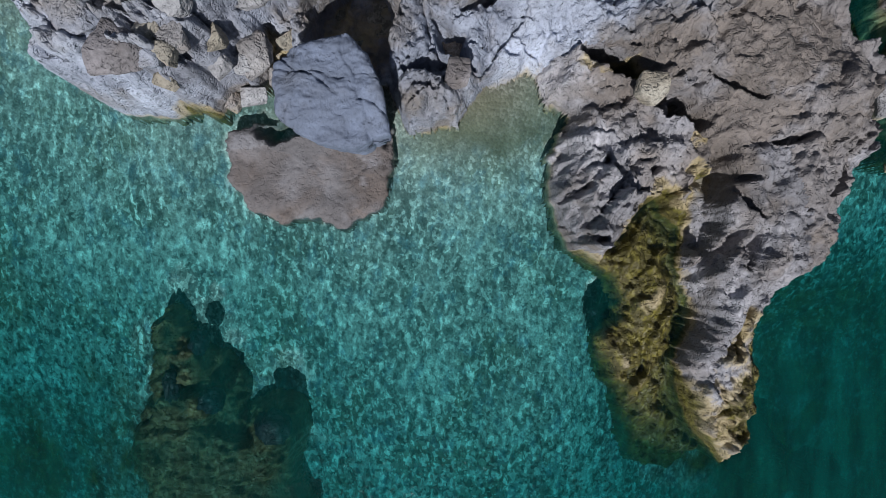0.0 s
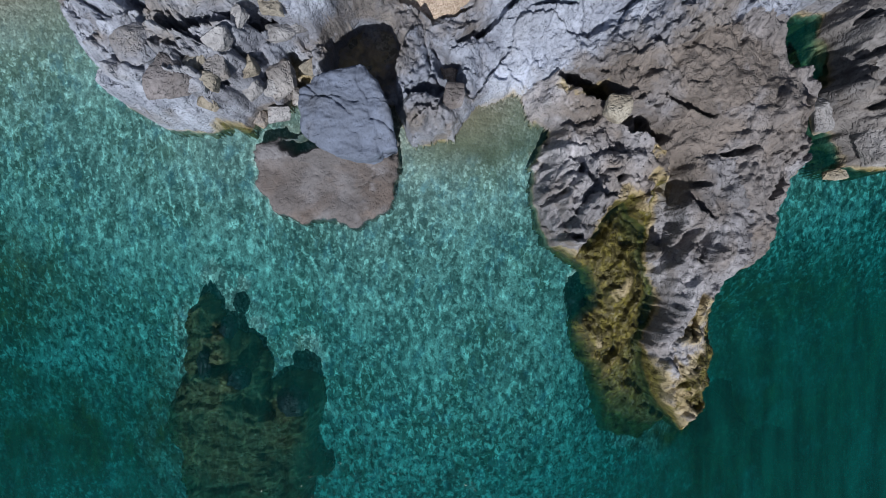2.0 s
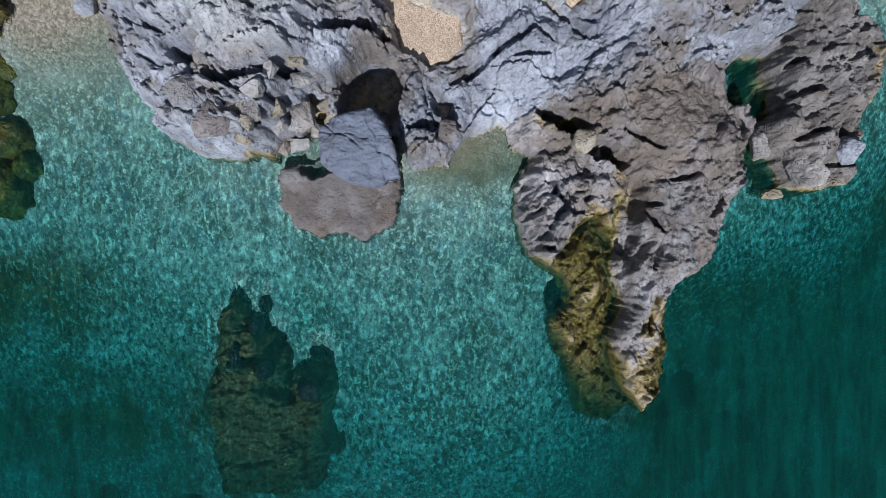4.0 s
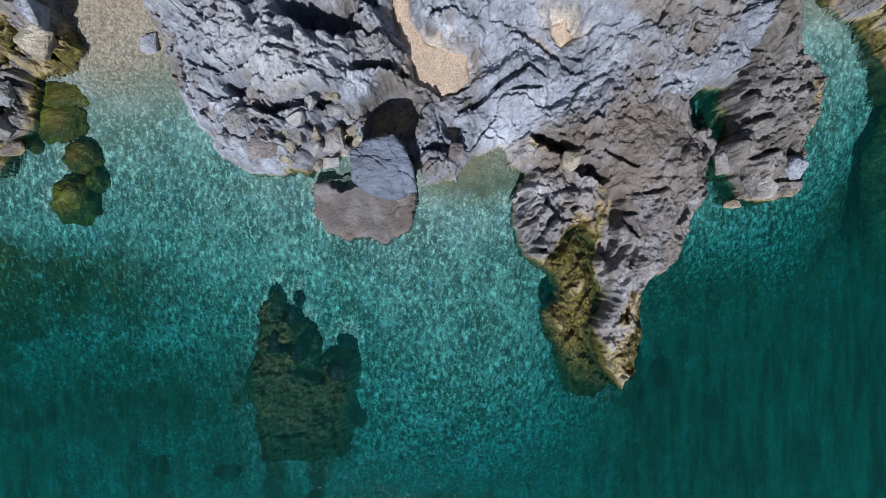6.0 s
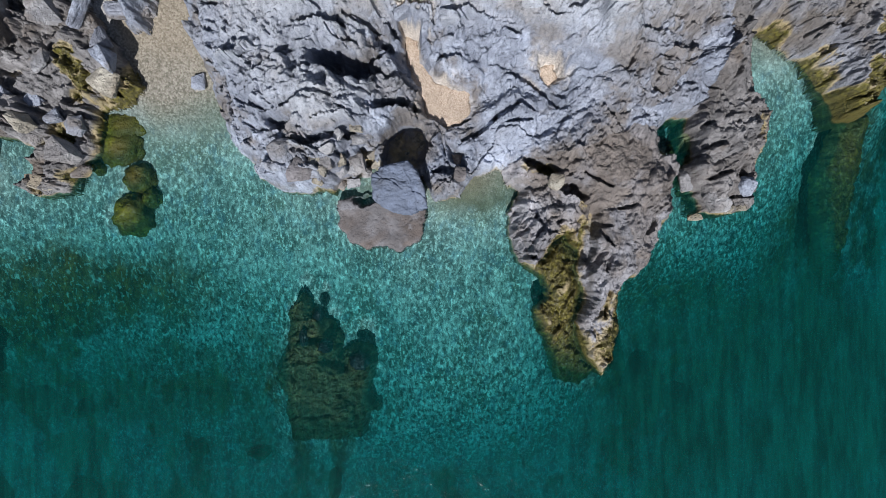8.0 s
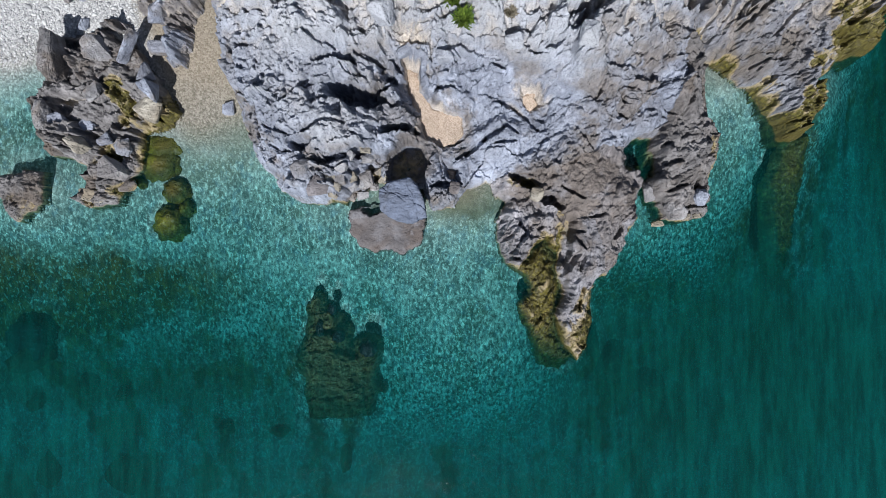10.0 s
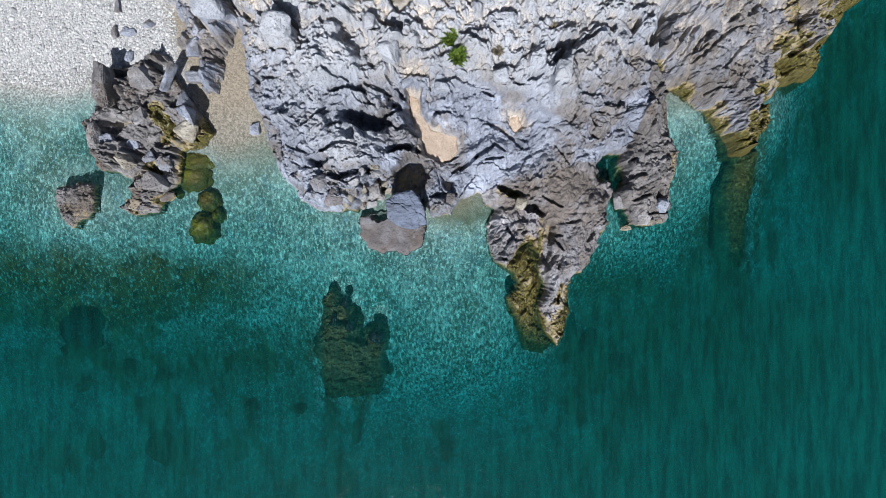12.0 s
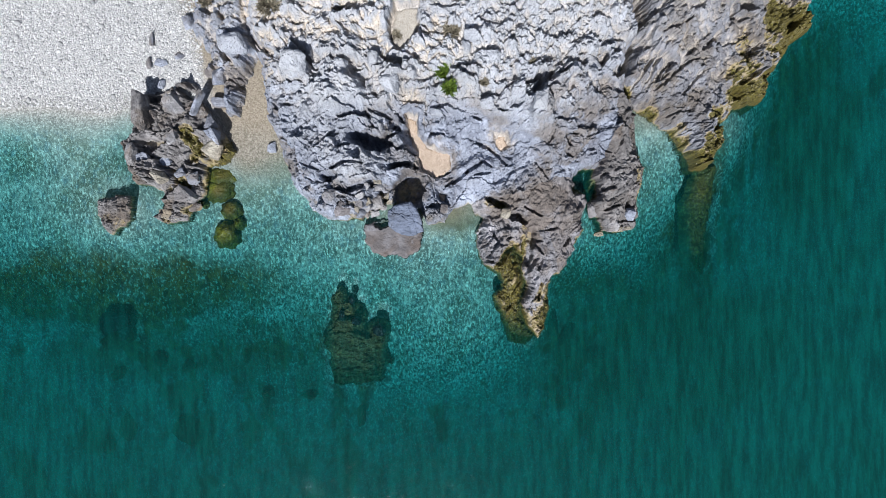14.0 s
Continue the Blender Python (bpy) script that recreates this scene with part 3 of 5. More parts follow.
RIDGE_CLEFTS = [(-1.38, 6.65, -0.63, 6.67, 0.08), (-0.63, 6.67, 0.01, 6.23, 0.08), (-0.93, 5.78, -0.53, 6.00, 0.05), (-0.53, 6.00, 0.19, 6.00,
    0.05), (-1.97, 5.04, -1.17, 5.31, 0.05), (-2.77, 4.38, -1.83, 4.47, 0.07), (-1.83, 4.47, -1.53, 4.72, 0.07), (-1.46, 4.68, -0.64, 4.48, 0.09),
    (-0.61, 4.89, -0.15, 4.50, 0.09), (-0.27, 4.50, -0.12, 4.24, 0.07), (1.36, 5.62, 1.57, 5.49, 0.07), (2.31, 6.17, 3.25, 6.05, 0.08), (2.69, 5.70,
    3.02, 5.71, 0.06), (2.74, 7.33, 3.24, 7.22, 0.07), (3.06, 7.83, 3.61, 8.07, 0.05)]
EAST_CLEFTS = [(3.24, 7.87, 3.74, 7.62, 0.05), (0.85, 7.74, 1.18, 7.52, 0.05), (3.75, 4.84, 4.24, 4.52, 0.07), (1.21, 4.64, 1.72, 4.41, 0.05),
    (5.12, 5.51, 5.64, 5.60, 0.07), (5.54, 4.94, 5.78, 5.40, 0.13), (5.71, 5.89, 5.78, 5.40, 0.14), (6.17, 5.62, 6.78, 5.82, 0.07), (5.90, 5.36,
    6.18, 4.92, 0.05), (8.27, 6.82, 8.35, 6.32, 0.11), (8.43, 6.79, 9.52, 6.91, 0.06), (5.36, 4.61, 5.54, 4.90, 0.05), (4.57, 4.60, 5.01, 4.71,
    0.06), (4.01, 4.50, 4.42, 4.50, 0.05), (3.04, 4.34, 3.34, 4.18, 0.05)]
POINT_CLEFTS = [(10.99, 7.52, 12.21, 8.06, 0.05), (11.12, 5.49, 11.75, 6.05, 0.05), (11.75, 6.05, 12.43, 6.51, 0.06), (12.43, 6.51, 13.14, 6.63,
    0.05), (12.85, 6.97, 13.48, 7.43, 0.10), (13.48, 7.43, 13.65, 7.70, 0.06), (12.17, 5.11, 13.07, 6.19, 0.05), (11.90, 8.05, 12.06, 7.09, 0.05),
    (11.81, 4.35, 12.67, 4.53, 0.05), (11.78, 3.87, 11.92, 2.93, 0.06), (14.60, 5.47, 15.70, 6.25, 0.09), (14.24, 8.37, 14.32, 8.85, 0.15), (14.44,
    8.38, 14.91, 8.29, 0.10), (10.74, 5.86, 10.95, 6.95, 0.05), (10.24, 5.63, 10.79, 6.76, 0.05)]
DOME_CLEFTS = [(-3.84, 3.13, -3.30, 3.57, 0.05), (-3.30, 3.57, -2.89, 3.89, 0.05), (-3.21, 2.23, -2.43, 2.37, 0.09), (-2.82, 3.17, -2.30, 3.10,
    0.05), (-3.65, 1.37, -2.41, 1.29, 0.05), (-2.50, 1.39, -1.71, 1.51, 0.07), (-1.71, 1.54, -1.38, 1.56, 0.12), (-2.60, 0.82, -1.93, 0.47, 0.06),
    (-0.70, 2.16, -0.04, 2.46, 0.09), (-0.04, 2.46, 0.45, 2.23, 0.06), (-0.84, 3.65, -0.44, 3.75, 0.07), (-0.49, 4.11, -0.29, 3.93, 0.09), (-1.59,
    4.52, -1.25, 3.90, 0.05), (-2.91, 3.12, -2.43, 3.09, 0.05), (-2.61, 2.39, -1.81, 2.33, 0.05)]
GULLY_CLEFTS = [(3.19, 3.33, 3.78, 3.09, 0.08), (3.78, 3.09, 4.48, 2.36, 0.06), (2.07, 1.57, 2.70, 2.12, 0.08), (2.70, 2.12, 3.32, 2.46, 0.08),
    (3.27, 2.61, 3.77, 2.29, 0.06), (3.05, 1.96, 3.72, 2.04, 0.05), (1.44, 0.96, 1.92, 0.65, 0.08), (1.18, 3.78, 1.70, 3.64, 0.05), (-0.41, 0.33,
    -0.21, 1.20, 0.05), (0.92, 0.50, 1.74, 0.60, 0.08), (0.49, 1.78, 0.78, 1.22, 0.06), (1.51, 1.94, 1.93, 2.14, 0.05), (-4.56, 2.52, -3.77, 2.23,
    0.05), (-4.47, 1.98, -3.78, 1.70, 0.05), (1.76, 1.47, 2.18, 1.77, 0.05)]
SPUR_CLEFTS = [(6.95, 3.55, 7.20, 3.10, 0.09), (6.95, 3.55, 7.52, 3.61, 0.05), (6.17, 3.18, 6.42, 3.66, 0.06), (5.66, 2.33, 6.29, 1.72, 0.05),
    (8.55, 1.03, 9.31, 1.26, 0.08), (9.98, 0.71, 10.02, 0.05, 0.09), (9.65, -0.30, 10.38, -0.21, 0.05), (8.44, 1.61, 9.09, 1.89, 0.05), (9.32, 2.78,
    9.59, 3.50, 0.05), (8.66, 3.26, 9.16, 2.83, 0.05), (8.94, 0.23, 9.56, 0.47, 0.05), (9.54, 4.34, 9.68, 3.86, 0.05), (7.01, 2.82, 7.34, 2.63,
    0.05)]
TONGUE_CLEFTS = [(5.83, -1.87, 4.92, -3.16, 0.05), (5.54, -1.97, 5.08, -3.22, 0.05), (5.98, -1.14, 5.45, -1.10, 0.05), (5.45, -1.12, 5.03, -2.07,
    0.07), (5.69, -1.22, 6.03, -1.66, 0.05), (5.97, -3.05, 5.80, -3.77, 0.05), (6.03, -1.87, 5.85, -2.40, 0.05), (3.81, -0.79, 3.97, -1.01, 0.05),
    (4.41, -1.02, 4.63, -0.91, 0.05), (3.26, -1.33, 3.59, -1.17, 0.05), (3.30, -1.99, 3.80, -1.97, 0.05), (6.15, -0.61, 6.63, -0.53, 0.05), (5.02,
    -0.02, 5.11, 0.28, 0.05), (6.94, -1.36, 7.25, -1.04, 0.05), (5.25, 0.48, 5.97, 0.01, 0.05)]
SKERRY_CLEFTS = [(-12.09, 3.86, -10.88, 3.68, 0.12), (-11.20, 5.04, -11.11, 3.94, 0.09), (-9.26, 5.73, -8.69, 4.84, 0.12), (-8.69, 4.84, -8.02,
    3.70, 0.12), (-10.10, 6.03, -9.42, 5.79, 0.08), (-10.34, 4.35, -10.07, 4.05, 0.06), (-8.82, 3.34, -8.16, 2.89, 0.05), (-11.20, 2.64, -10.58,
    2.38, 0.08), (-9.94, 2.51, -9.23, 2.35, 0.07), (-9.63, 2.19, -9.41, 1.73, 0.06), (-12.38, 2.57, -12.04, 1.95, 0.06), (-11.44, 3.25, -10.77,
    2.73, 0.05), (-10.06, 2.09, -9.76, 1.78, 0.05), (-10.68, 4.84, -10.53, 4.34, 0.05), (-9.24, 3.45, -9.37, 3.86, 0.05)]
CLEFTS = (*KNOLL_CLEFTS, *UPLAND_CLEFTS, *RIDGE_CLEFTS, *EAST_CLEFTS, *POINT_CLEFTS, *DOME_CLEFTS, *GULLY_CLEFTS, *SPUR_CLEFTS, *TONGUE_CLEFTS, *SKERRY_CLEFTS)
# blocks that stand proud: x, y, half width, half depth, turn, lift
UPLAND_BLOCKS = [(-4.46, 6.33, 0.72, 0.53, -8, 0.45), (-7.02, 7.15, 0.64, 0.64, 0, 0.3), (-7.67, 5.51, 0.76, 0.56, 10, 0.3), (-2.71, 5.30, 1.10,
    0.72, 5, 0.35), (-1.86, 3.92, 1.13, 0.44, 0, 0.3), (-0.51, 5.61, 0.53, 0.48, 0, 0.3), (-1.23, 4.88, 0.73, 0.34, 0, 0.25), (-0.47, 3.18, 0.60,
    0.50, 20, 0.4), (-0.33, 1.79, 0.65, 0.35, 0, 0.35), (-3.46, 2.87, 0.54, 0.63, 0, 0.3), (-4.43, 3.04, 0.49, 0.44, 0, 0.3), (5.72, 4.45, 0.43,
    0.62, 0, 0.5)]
RIM_BLOCKS = [(1.32, 4.26, 0.45, 0.35, 0, 0.3), (1.69, 3.18, 0.76, 0.46, 0, 0.25), (-2.63, 6.26, 0.52, 0.28, 0, 0.25), (-0.93, 6.37, 0.47, 0.31, 0,
    0.28), (2.69, 5.40, 0.48, 0.31, 0, 0.25), (-3.50, 0.56, 0.55, 0.45, 20, 0.3), (-1.94, 1.07, 0.64, 0.29, 5, 0.3), (-2.89, 1.64, 0.34, 0.22, 0,
    0.25), (8.42, 6.00, 0.54, 0.34, 0, 0.3), (6.45, 5.39, 0.48, 0.29, 0, 0.25), (2.92, 6.94, 0.51, 0.30, 0, 0.25), (7.42, -0.08, 0.66, 0.56, 0,
    0.2)]
# where earth and dust gather: x, y, half width, half depth
DUST = [(1.0, 2.6, 1.0, 0.9), (0.4, 4.6, 0.6, 0.9), (4.2, 3.4, 0.7, 0.6), (-1.55, 8.26, 1.67, 0.95), (-0.22, 7.29, 1.43, 0.83), (-3.44, 8.05, 1.19, 0.95), (-5.49, 8.11, 0.95, 0.83), (-9.83, 7.77, 0.83, 1.07),
    (-7.28, 9.15, 1.43, 0.48), (1.52, 7.09, 0.95, 0.95), (-9.28, 6.92, 0.48, 0.48), (-5.98, 6.43, 0.60, 0.71), (-8.23, 5.81, 0.24, 0.60)]

STEP = 0.027


LUMPS = [(-3.43, -3.42, 0.41, 0.60, -0.55, 0, 0), (-3.18, -4.16, 0.41, 0.41, -0.6, 0, 0), (-3.26, -5.02, 0.61, 0.37, -0.65, 0, 0), (-1.68, -5.53, 0.44, 0.49, -0.65, 0, 0), (-2.71, -5.93, 1.11, 0.74, -0.8, 0, 0), (-2.78, -6.99, 1.19, 0.75, -1, 0, 0)]


def build_land():
    """The rocks of the shore as one broken surface, then cut into outcrops."""
    step = STEP
    xs, ys = np.arange(-16.5, 19.5, step), np.arange(-8.3, 13.5, step)
    full_x, full_y = np.meshgrid(xs, ys)
    rough_x, rough_y = np.meshgrid(xs[::8], ys[::8])
    mask = np.max([inside(rough_x, rough_y, o) for o in (*OUTLINES, LEDGE, TAIL)], axis=0) > -0.95
    mask = np.repeat(np.repeat(mask, 8, 0), 8, 1)[: len(ys), : len(xs)]
    x, y = full_x[mask], full_y[mask]
    wx = x + 0.24 * fbm(x, y, 1.1, 21, 6, 0.62) + 0.11 * fbm(x, y, 0.33, 22, 4, 0.6)
    wy = y + 0.24 * fbm(x, y, 1.1, 47, 6, 0.62) + 0.11 * fbm(x, y, 0.33, 48, 4, 0.6)
    dist = np.stack([inside(wx, wy, o) for o in OUTLINES])
    dist[7] += 0.17 + 0.3 * fbm(x, y, 1.0, 96, 5, 0.6)
    own, sd = dist.argmax(0), dist.max(0)
    reef, slab = own == 7, own == 8
    top = np.maximum(top_of(x, y), 0.3)
    crest = -1.15 + 0.25 * fbm(x, y, 0.8, 71, 4)
    for bx, by, rx, ry, level, turn, _ in LUMPS:
        crest = np.maximum(crest, level - 0.16 + 0.16 * fbm(x, y, 0.7, 73, 4) - 1.0 * smooth(oval(wx, wy, bx, by, rx, ry, turn, 2.6), 0.7, 1.1))
    top = np.where(reef, crest, top)
    top = top * np.where(own == 5, 0.6, np.where(own == 4, 0.62, 1.0))
    top = np.where(slab, 0.10 + 0.07 * fbm(x, y, 0.8, 72, 4), top)
    steep = 0.10 + 0.42 * smooth(fbm(x, y, 1.3, 33, 4), -0.35, 0.4)
    steep = np.where(slab | reef, 0.10, steep)
    base = np.where(reef, -2.2, 0.0)
    z = base + (top - base) * (1 - np.exp(-np.maximum(sd, 0) / steep)) + np.minimum(sd, 0) * np.where(reef, 3.0, 14.0)
    # a drowned ledge beside the tongue
    led = inside(wx, wy, LEDGE)
    z = np.where(led > 0, np.maximum(z, np.minimum(-0.50 * np.exp(-led / 0.2) - 0.05 - 0.32 * np.maximum(-3.9 - y, 0) + 0.24 * fbm(x, y, 0.7, 90, 5, 0.6), 0.10)), z)
    own = np.where((led > 0) & (sd < 0), 1, own)
    tail = inside(wx, wy, TAIL)
    z = np.where(tail > 0, np.maximum(z, -0.22 - 0.20 * np.maximum(2.3 - y, 0) - 0.5 * np.exp(-tail / 0.25) + 0.3 * fbm(x, y, 0.7, 91, 4)), z)
    own = np.where((tail > 0) & (sd < 0), 3, own)
    solid = smooth(np.maximum(sd, led), -0.2, 0.28)
    for bx, by, rx, ry, _, turn, lift in BULGES:
        z = z + lift * (1 - smooth(oval(wx, wy, bx, by, rx, ry, turn), 0.45, 1.1)) * solid
    calm = np.where(slab, 0.05, np.where(reef, 0.25, np.where(own == 5, 0.45, 1.0))) * (1 - 0.65 * (1 - smooth(oval(x, y, 4.6, 1.9, 4.2, 3.2, 0), 0.68, 1.12))) * np.where(own == 1, np.where(x > 5.2, 0.3, 0.75), np.where(own == 2, 0.22, 1.0)) * np.where((led > 0) & (sd < 0.05), 0.22, 1.0)
    grain = np.array([0.12, 1.25, 1.2, 0.98, 0.7, 1.5, 0.3, 0.5, 0.4])[own]
    ux, uy = wx + 0.9 * fbm(x, y, 4.5, 61, 2), wy + 0.9 * fbm(x, y, 4.5, 62, 2)
    coarse = smooth(fbm(x, y, 2.3, 55, 3), -0.35, 0.35)
    scree = smooth(y + 1.2 * fbm(x, y, 2.5, 57, 3), 4.2, 6.5)
    k = solid * calm
    block, lean, gap, _ = plates(ux, uy, 1.55, 11, grain, 1.25)
    z = z + k * ((0.46 * block + 0.66 * lean) * (1 - 0.3 * scree) - 0.16 * (1 - 0.7 * scree) * (1 - smooth(gap, 0.0, 0.05)))
    strata = np.where(own == 1, 1.8, 1.4)
    level, lean, gap, _ = plates(ux, uy, 0.66, 12, grain, strata)
    z = z + k * (0.35 + 0.9 * coarse) * (0.30 * level + 0.40 * lean - 0.08 * (1 - 0.6 * scree) * (1 - smooth(gap, 0.0, 0.09)))
    level, lean, gap, _ = plates(ux, uy, 0.27, 13, grain + np.where(strata > 1.6, 0.0, 0.25), strata + 0.2)
    z = z + k * (1.25 - 0.65 * coarse) * (0.15 * level + 0.18 * lean - 0.06 * (1 - smooth(gap, 0.0, 0.12)))
    level, lean, gap, _ = plates(ux, uy, 0.11, 14, grain - 0.2, 1.3)
    z = z + k * (0.3 + 0.7 * smooth(fbm(x, y, 1.1, 58, 3), -0.2, 0.3)) * (0.08 * level + 0.08 * lean - 0.03 * (1 - smooth(gap, 0.0, 0.15)))
    # rounded stones heaped on the higher ground
    for size, amp, seed in ((1.15, 0.50, 23), (0.62, 0.34, 26), (0.30, 0.18, 29)):
        z = z + solid * np.where((own == 0) | (own == 6), (0.25 + 0.75 * scree) * (1 - 0.5 * smooth(y, 5.8, 8.0)), np.where((own == 2) | (own == 4) | ((own == 1) & (x < 5.2) & (led < 0)), np.where(own == 2, 0.28, 0.5), np.where(slab | reef, 0.0, 0.1))) * amp * stones(wx, wy, size, seed)
    # knobs and knuckles all over
    knobby = smooth(fbm(x, y, 1.7, 59, 3), -0.35, 0.25) * np.where(slab, 0.0, 1.0)
    for size, amp, seed in ((0.60, 0.24, 33), (0.30, 0.14, 36), (0.15, 0.11, 39)):
        level, _, gap, near = plates(ux, uy, size, seed, grain, 1.25)
        dome = np.sqrt(np.clip(1 - (near / 0.66) ** 2, 0, 1)) * smooth(level, -0.3, 0.3)
        z = z + solid * np.where((led > 0) & (sd < 0.05), 0.25, 1.0) * (0.35 + 0.65 * knobby) * np.where(own == 1, np.where(x > 5.2, 0.3, 0.7), np.where(own == 5, 0.25, np.where(reef, 0.4, np.where(slab, 0.06, 1.0)))) * amp * dome
    ridged = 1 - 2 * np.abs(fbm(wx, wy, 0.30, 17, 5, 0.62))
    z = z + solid * np.where(slab, 0.06, 1.0) * 0.10 * ridged * (1.1 - 0.5 * coarse) + solid * np.where(slab | reef, 0.2, 1.0) * 0.045 * fbm(x, y, 0.11, 19, 3, 0.7)
    # ribs of the upturned layers, each with a steep edge
    turn = np.array([0.55, 1.08, 0.75, 0.95, 0.9, 1.5, 0.9, 0.4, 0.3])[own] + 0.25 * fbm(x, y, 2.0, 64, 2)
    amount = np.array([0.02, 0.19, 0.015, 0.16, 0.04, 0.16, 0.02, 0.02, 0.0])[own] * np.where((own == 1) & (y > -0.3), 0.55, 1.0)
    across = -ux * np.sin(turn) + uy * np.cos(turn)
    for wide, much, seed in ((np.where(own == 5, 0.24, 0.42), 1.0, 66), (0.17, 0.45, 67)):
        u = across / wide + 0.7 * fbm(x, y, 0.9, seed, 4)
        saw = u - np.floor(u)
        z = z + solid * amount * much * np.minimum(saw / 0.8, (1 - saw) / 0.2) * np.clip(0.5 + 1.6 * fbm(x, y, 1.0, seed + 2, 3), 0, 1)
    for bx, by, rx, ry, turn, lift in (*UPLAND_BLOCKS, *RIM_BLOCKS):
        near = np.flatnonzero((np.abs(x - bx) < 1.6 * max(rx, ry)) & (np.abs(y - by) < 1.6 * max(rx, ry)))
        o = oval(wx[near], wy[near], bx, by, rx, ry, turn, 3.0)
        z[near] += solid[near] * lift * (1 - smooth(o, 0.78, 1.06)) * (1.0 + 0.35 * (wy[near] - by) / ry)
    for ax, ay, bx, by, wide in CLEFTS:
        near = np.flatnonzero((x > min(ax, bx) - 0.6) & (x < max(ax, bx) + 0.6) & (y > min(ay, by) - 0.6) & (y < max(ay, by) + 0.6))
        ex, ey = bx - ax, by - ay
        jx, jy = 0.55 * x[near] + 0.45 * wx[near], 0.55 * y[near] + 0.45 * wy[near]
        t = np.clip(((jx - ax) * ex + (jy - ay) * ey) / (ex * ex + ey * ey + 1e-9), 0, 1)
        d = np.hypot(jx - ax - t * ex, jy - ay - t * ey) / (wide * (0.75 + 0.6 * (1 - np.abs(2 * t - 1))))
        cut = (0.16 + 3.4 * wide) * (1 - smooth(d, 0.75, 1.35)) * solid[near]
        z[near] = np.maximum(z[near] - cut, np.minimum(z[near], 0.06))
    hump = fbm(x, y, 0.5, 95, 4, 0.6)
    for bx, by, rx, ry, level, turn, lift in HOLLOWS:
        z = np.maximum(z - lift * (1 - smooth(oval(wx, wy, bx, by, rx, ry, turn, 3.5), 0.6, 1.0)) * solid, np.minimum(z, (0.05 if level > 0.35 else -0.7) + 0.3 * hump))
    # pockets in which gravel lies
    for pocket, level, _ in POCKETS:
        k = smooth(inside(wx, wy, pocket), -0.12, 0.10)
        z = z * (1 - k) + np.minimum(z, level - 0.12) * k
    floor = floor_height(x, y)
    growth = np.zeros(x.shape)
    for bx, by, rx, ry, _, turn, more in GROWTH:
        growth = np.maximum(growth, more * (1 - smooth(oval(wx, wy, bx, by, rx, ry, turn), 0.5, 1.1)))
    growth = growth * np.clip(0.75 + 1.0 * fbm(x, y, 0.9, 93, 6, 0.75), 0, 1.2)
    tone = np.zeros(x.shape)
    for bx, by, rx, ry, _, turn, much in TONES:
        tone = tone + much * (1 - smooth(oval(wx, wy, bx, by, rx, ry, turn), 0.4, 1.15)) * np.clip(0.7 + 1.5 * fbm(x, y, 0.9, 94, 5, 0.6), 0, 1.2)
    growth = np.where(own == 8, -0.25, np.where((led > 0) & (sd < 0.1), np.maximum(growth, 0.62), growth))

    dust = np.zeros(x.shape)
    for bx, by, rx, ry in DUST:
        dust = np.maximum(dust, 1 - smooth(oval(wx, wy, bx, by, rx, ry, 0), 0.5, 1.25))

    def spread_out(v, rest):
        out = np.full(mask.shape, rest, dtype=v.dtype)
        out[mask] = v
        return out

    keep = spread_out(z > floor - 0.12, False)
    # earth lies in the low places between the stones
    level = spread_out(np.maximum(z, 0), 0.0)
    weight = mask.astype(float)
    for axis in (0, 1):
        level, weight = [np.take(c, np.clip(np.arange(c.shape[axis]) + 11, 0, c.shape[axis] - 1), axis) - np.take(c, np.clip(np.arange(c.shape[axis]) - 11, 0, c.shape[axis] - 1), axis)
            for c in (np.cumsum(level, axis), np.cumsum(weight, axis))]
    low = (level / np.maximum(weight, 1))[mask] - z
    dust = np.clip(0.5 * scree + 0.85 * dust, 0, 1) * smooth(low + 0.10 * fbm(x, y, 0.4, 97, 4), -0.06 - 0.10 * dust, 0.14)
    cell = keep[:-1, :-1] & keep[1:, :-1] & keep[:-1, 1:] & keep[1:, 1:]
    return xs, ys, spread_out(z, -9.0), spread_out(own, 0), cell, spread_out(np.maximum(z, floor), -9.0), spread_out(growth, 0.0), spread_out(tone, 0.0), spread_out(dust, 0.0), spread_out(np.floor(block * 997), 0.0)


POCKETS = [
    ([(-0.07, 4.72), (0.49, 4.58), (0.58, 3.81), (0.95, 3.24), (2.05, 2.95), (2.03, 2.29), (1.30, 1.79), (0.69, 2.11), (0.45, 2.99), (0.01, 3.82)], 0.72, "gully"), ([(3.95, 3.71), (4.49, 3.74), (4.58, 3.23), (4.21, 2.99), (3.89, 3.25)], 0.90, "patch"), ([(1.31, 1.23), (1.81, 1.14), (1.84, 0.83), (1.64, 0.78), (1.42, 0.87)], 0.42, "pocket"), ([(-0.20, 8.64), (0.85, 8.73), (0.70, 7.34), (-0.13, 6.77), (-0.46, 7.59)], 3.25, "earth"),
]
SLAB = [(-2.06, -0.23), (-1.32, 0.17), (-0.84, 0.10), (-0.02, 0.10), (0.63, -0.07), (0.62, -0.80), (0.52, -1.26), (0.21, -1.55), (-0.18, -1.79), (-0.61, -1.61), (-1.16, -1.64), (-1.75, -1.52), (-1.91, -1.25), (-2.15, -1.00)]
OUTLINES = (HEADLAND, TONGUE, SPUR, POINT, SKERRY, STACK, KNOLL, REEF, SLAB)
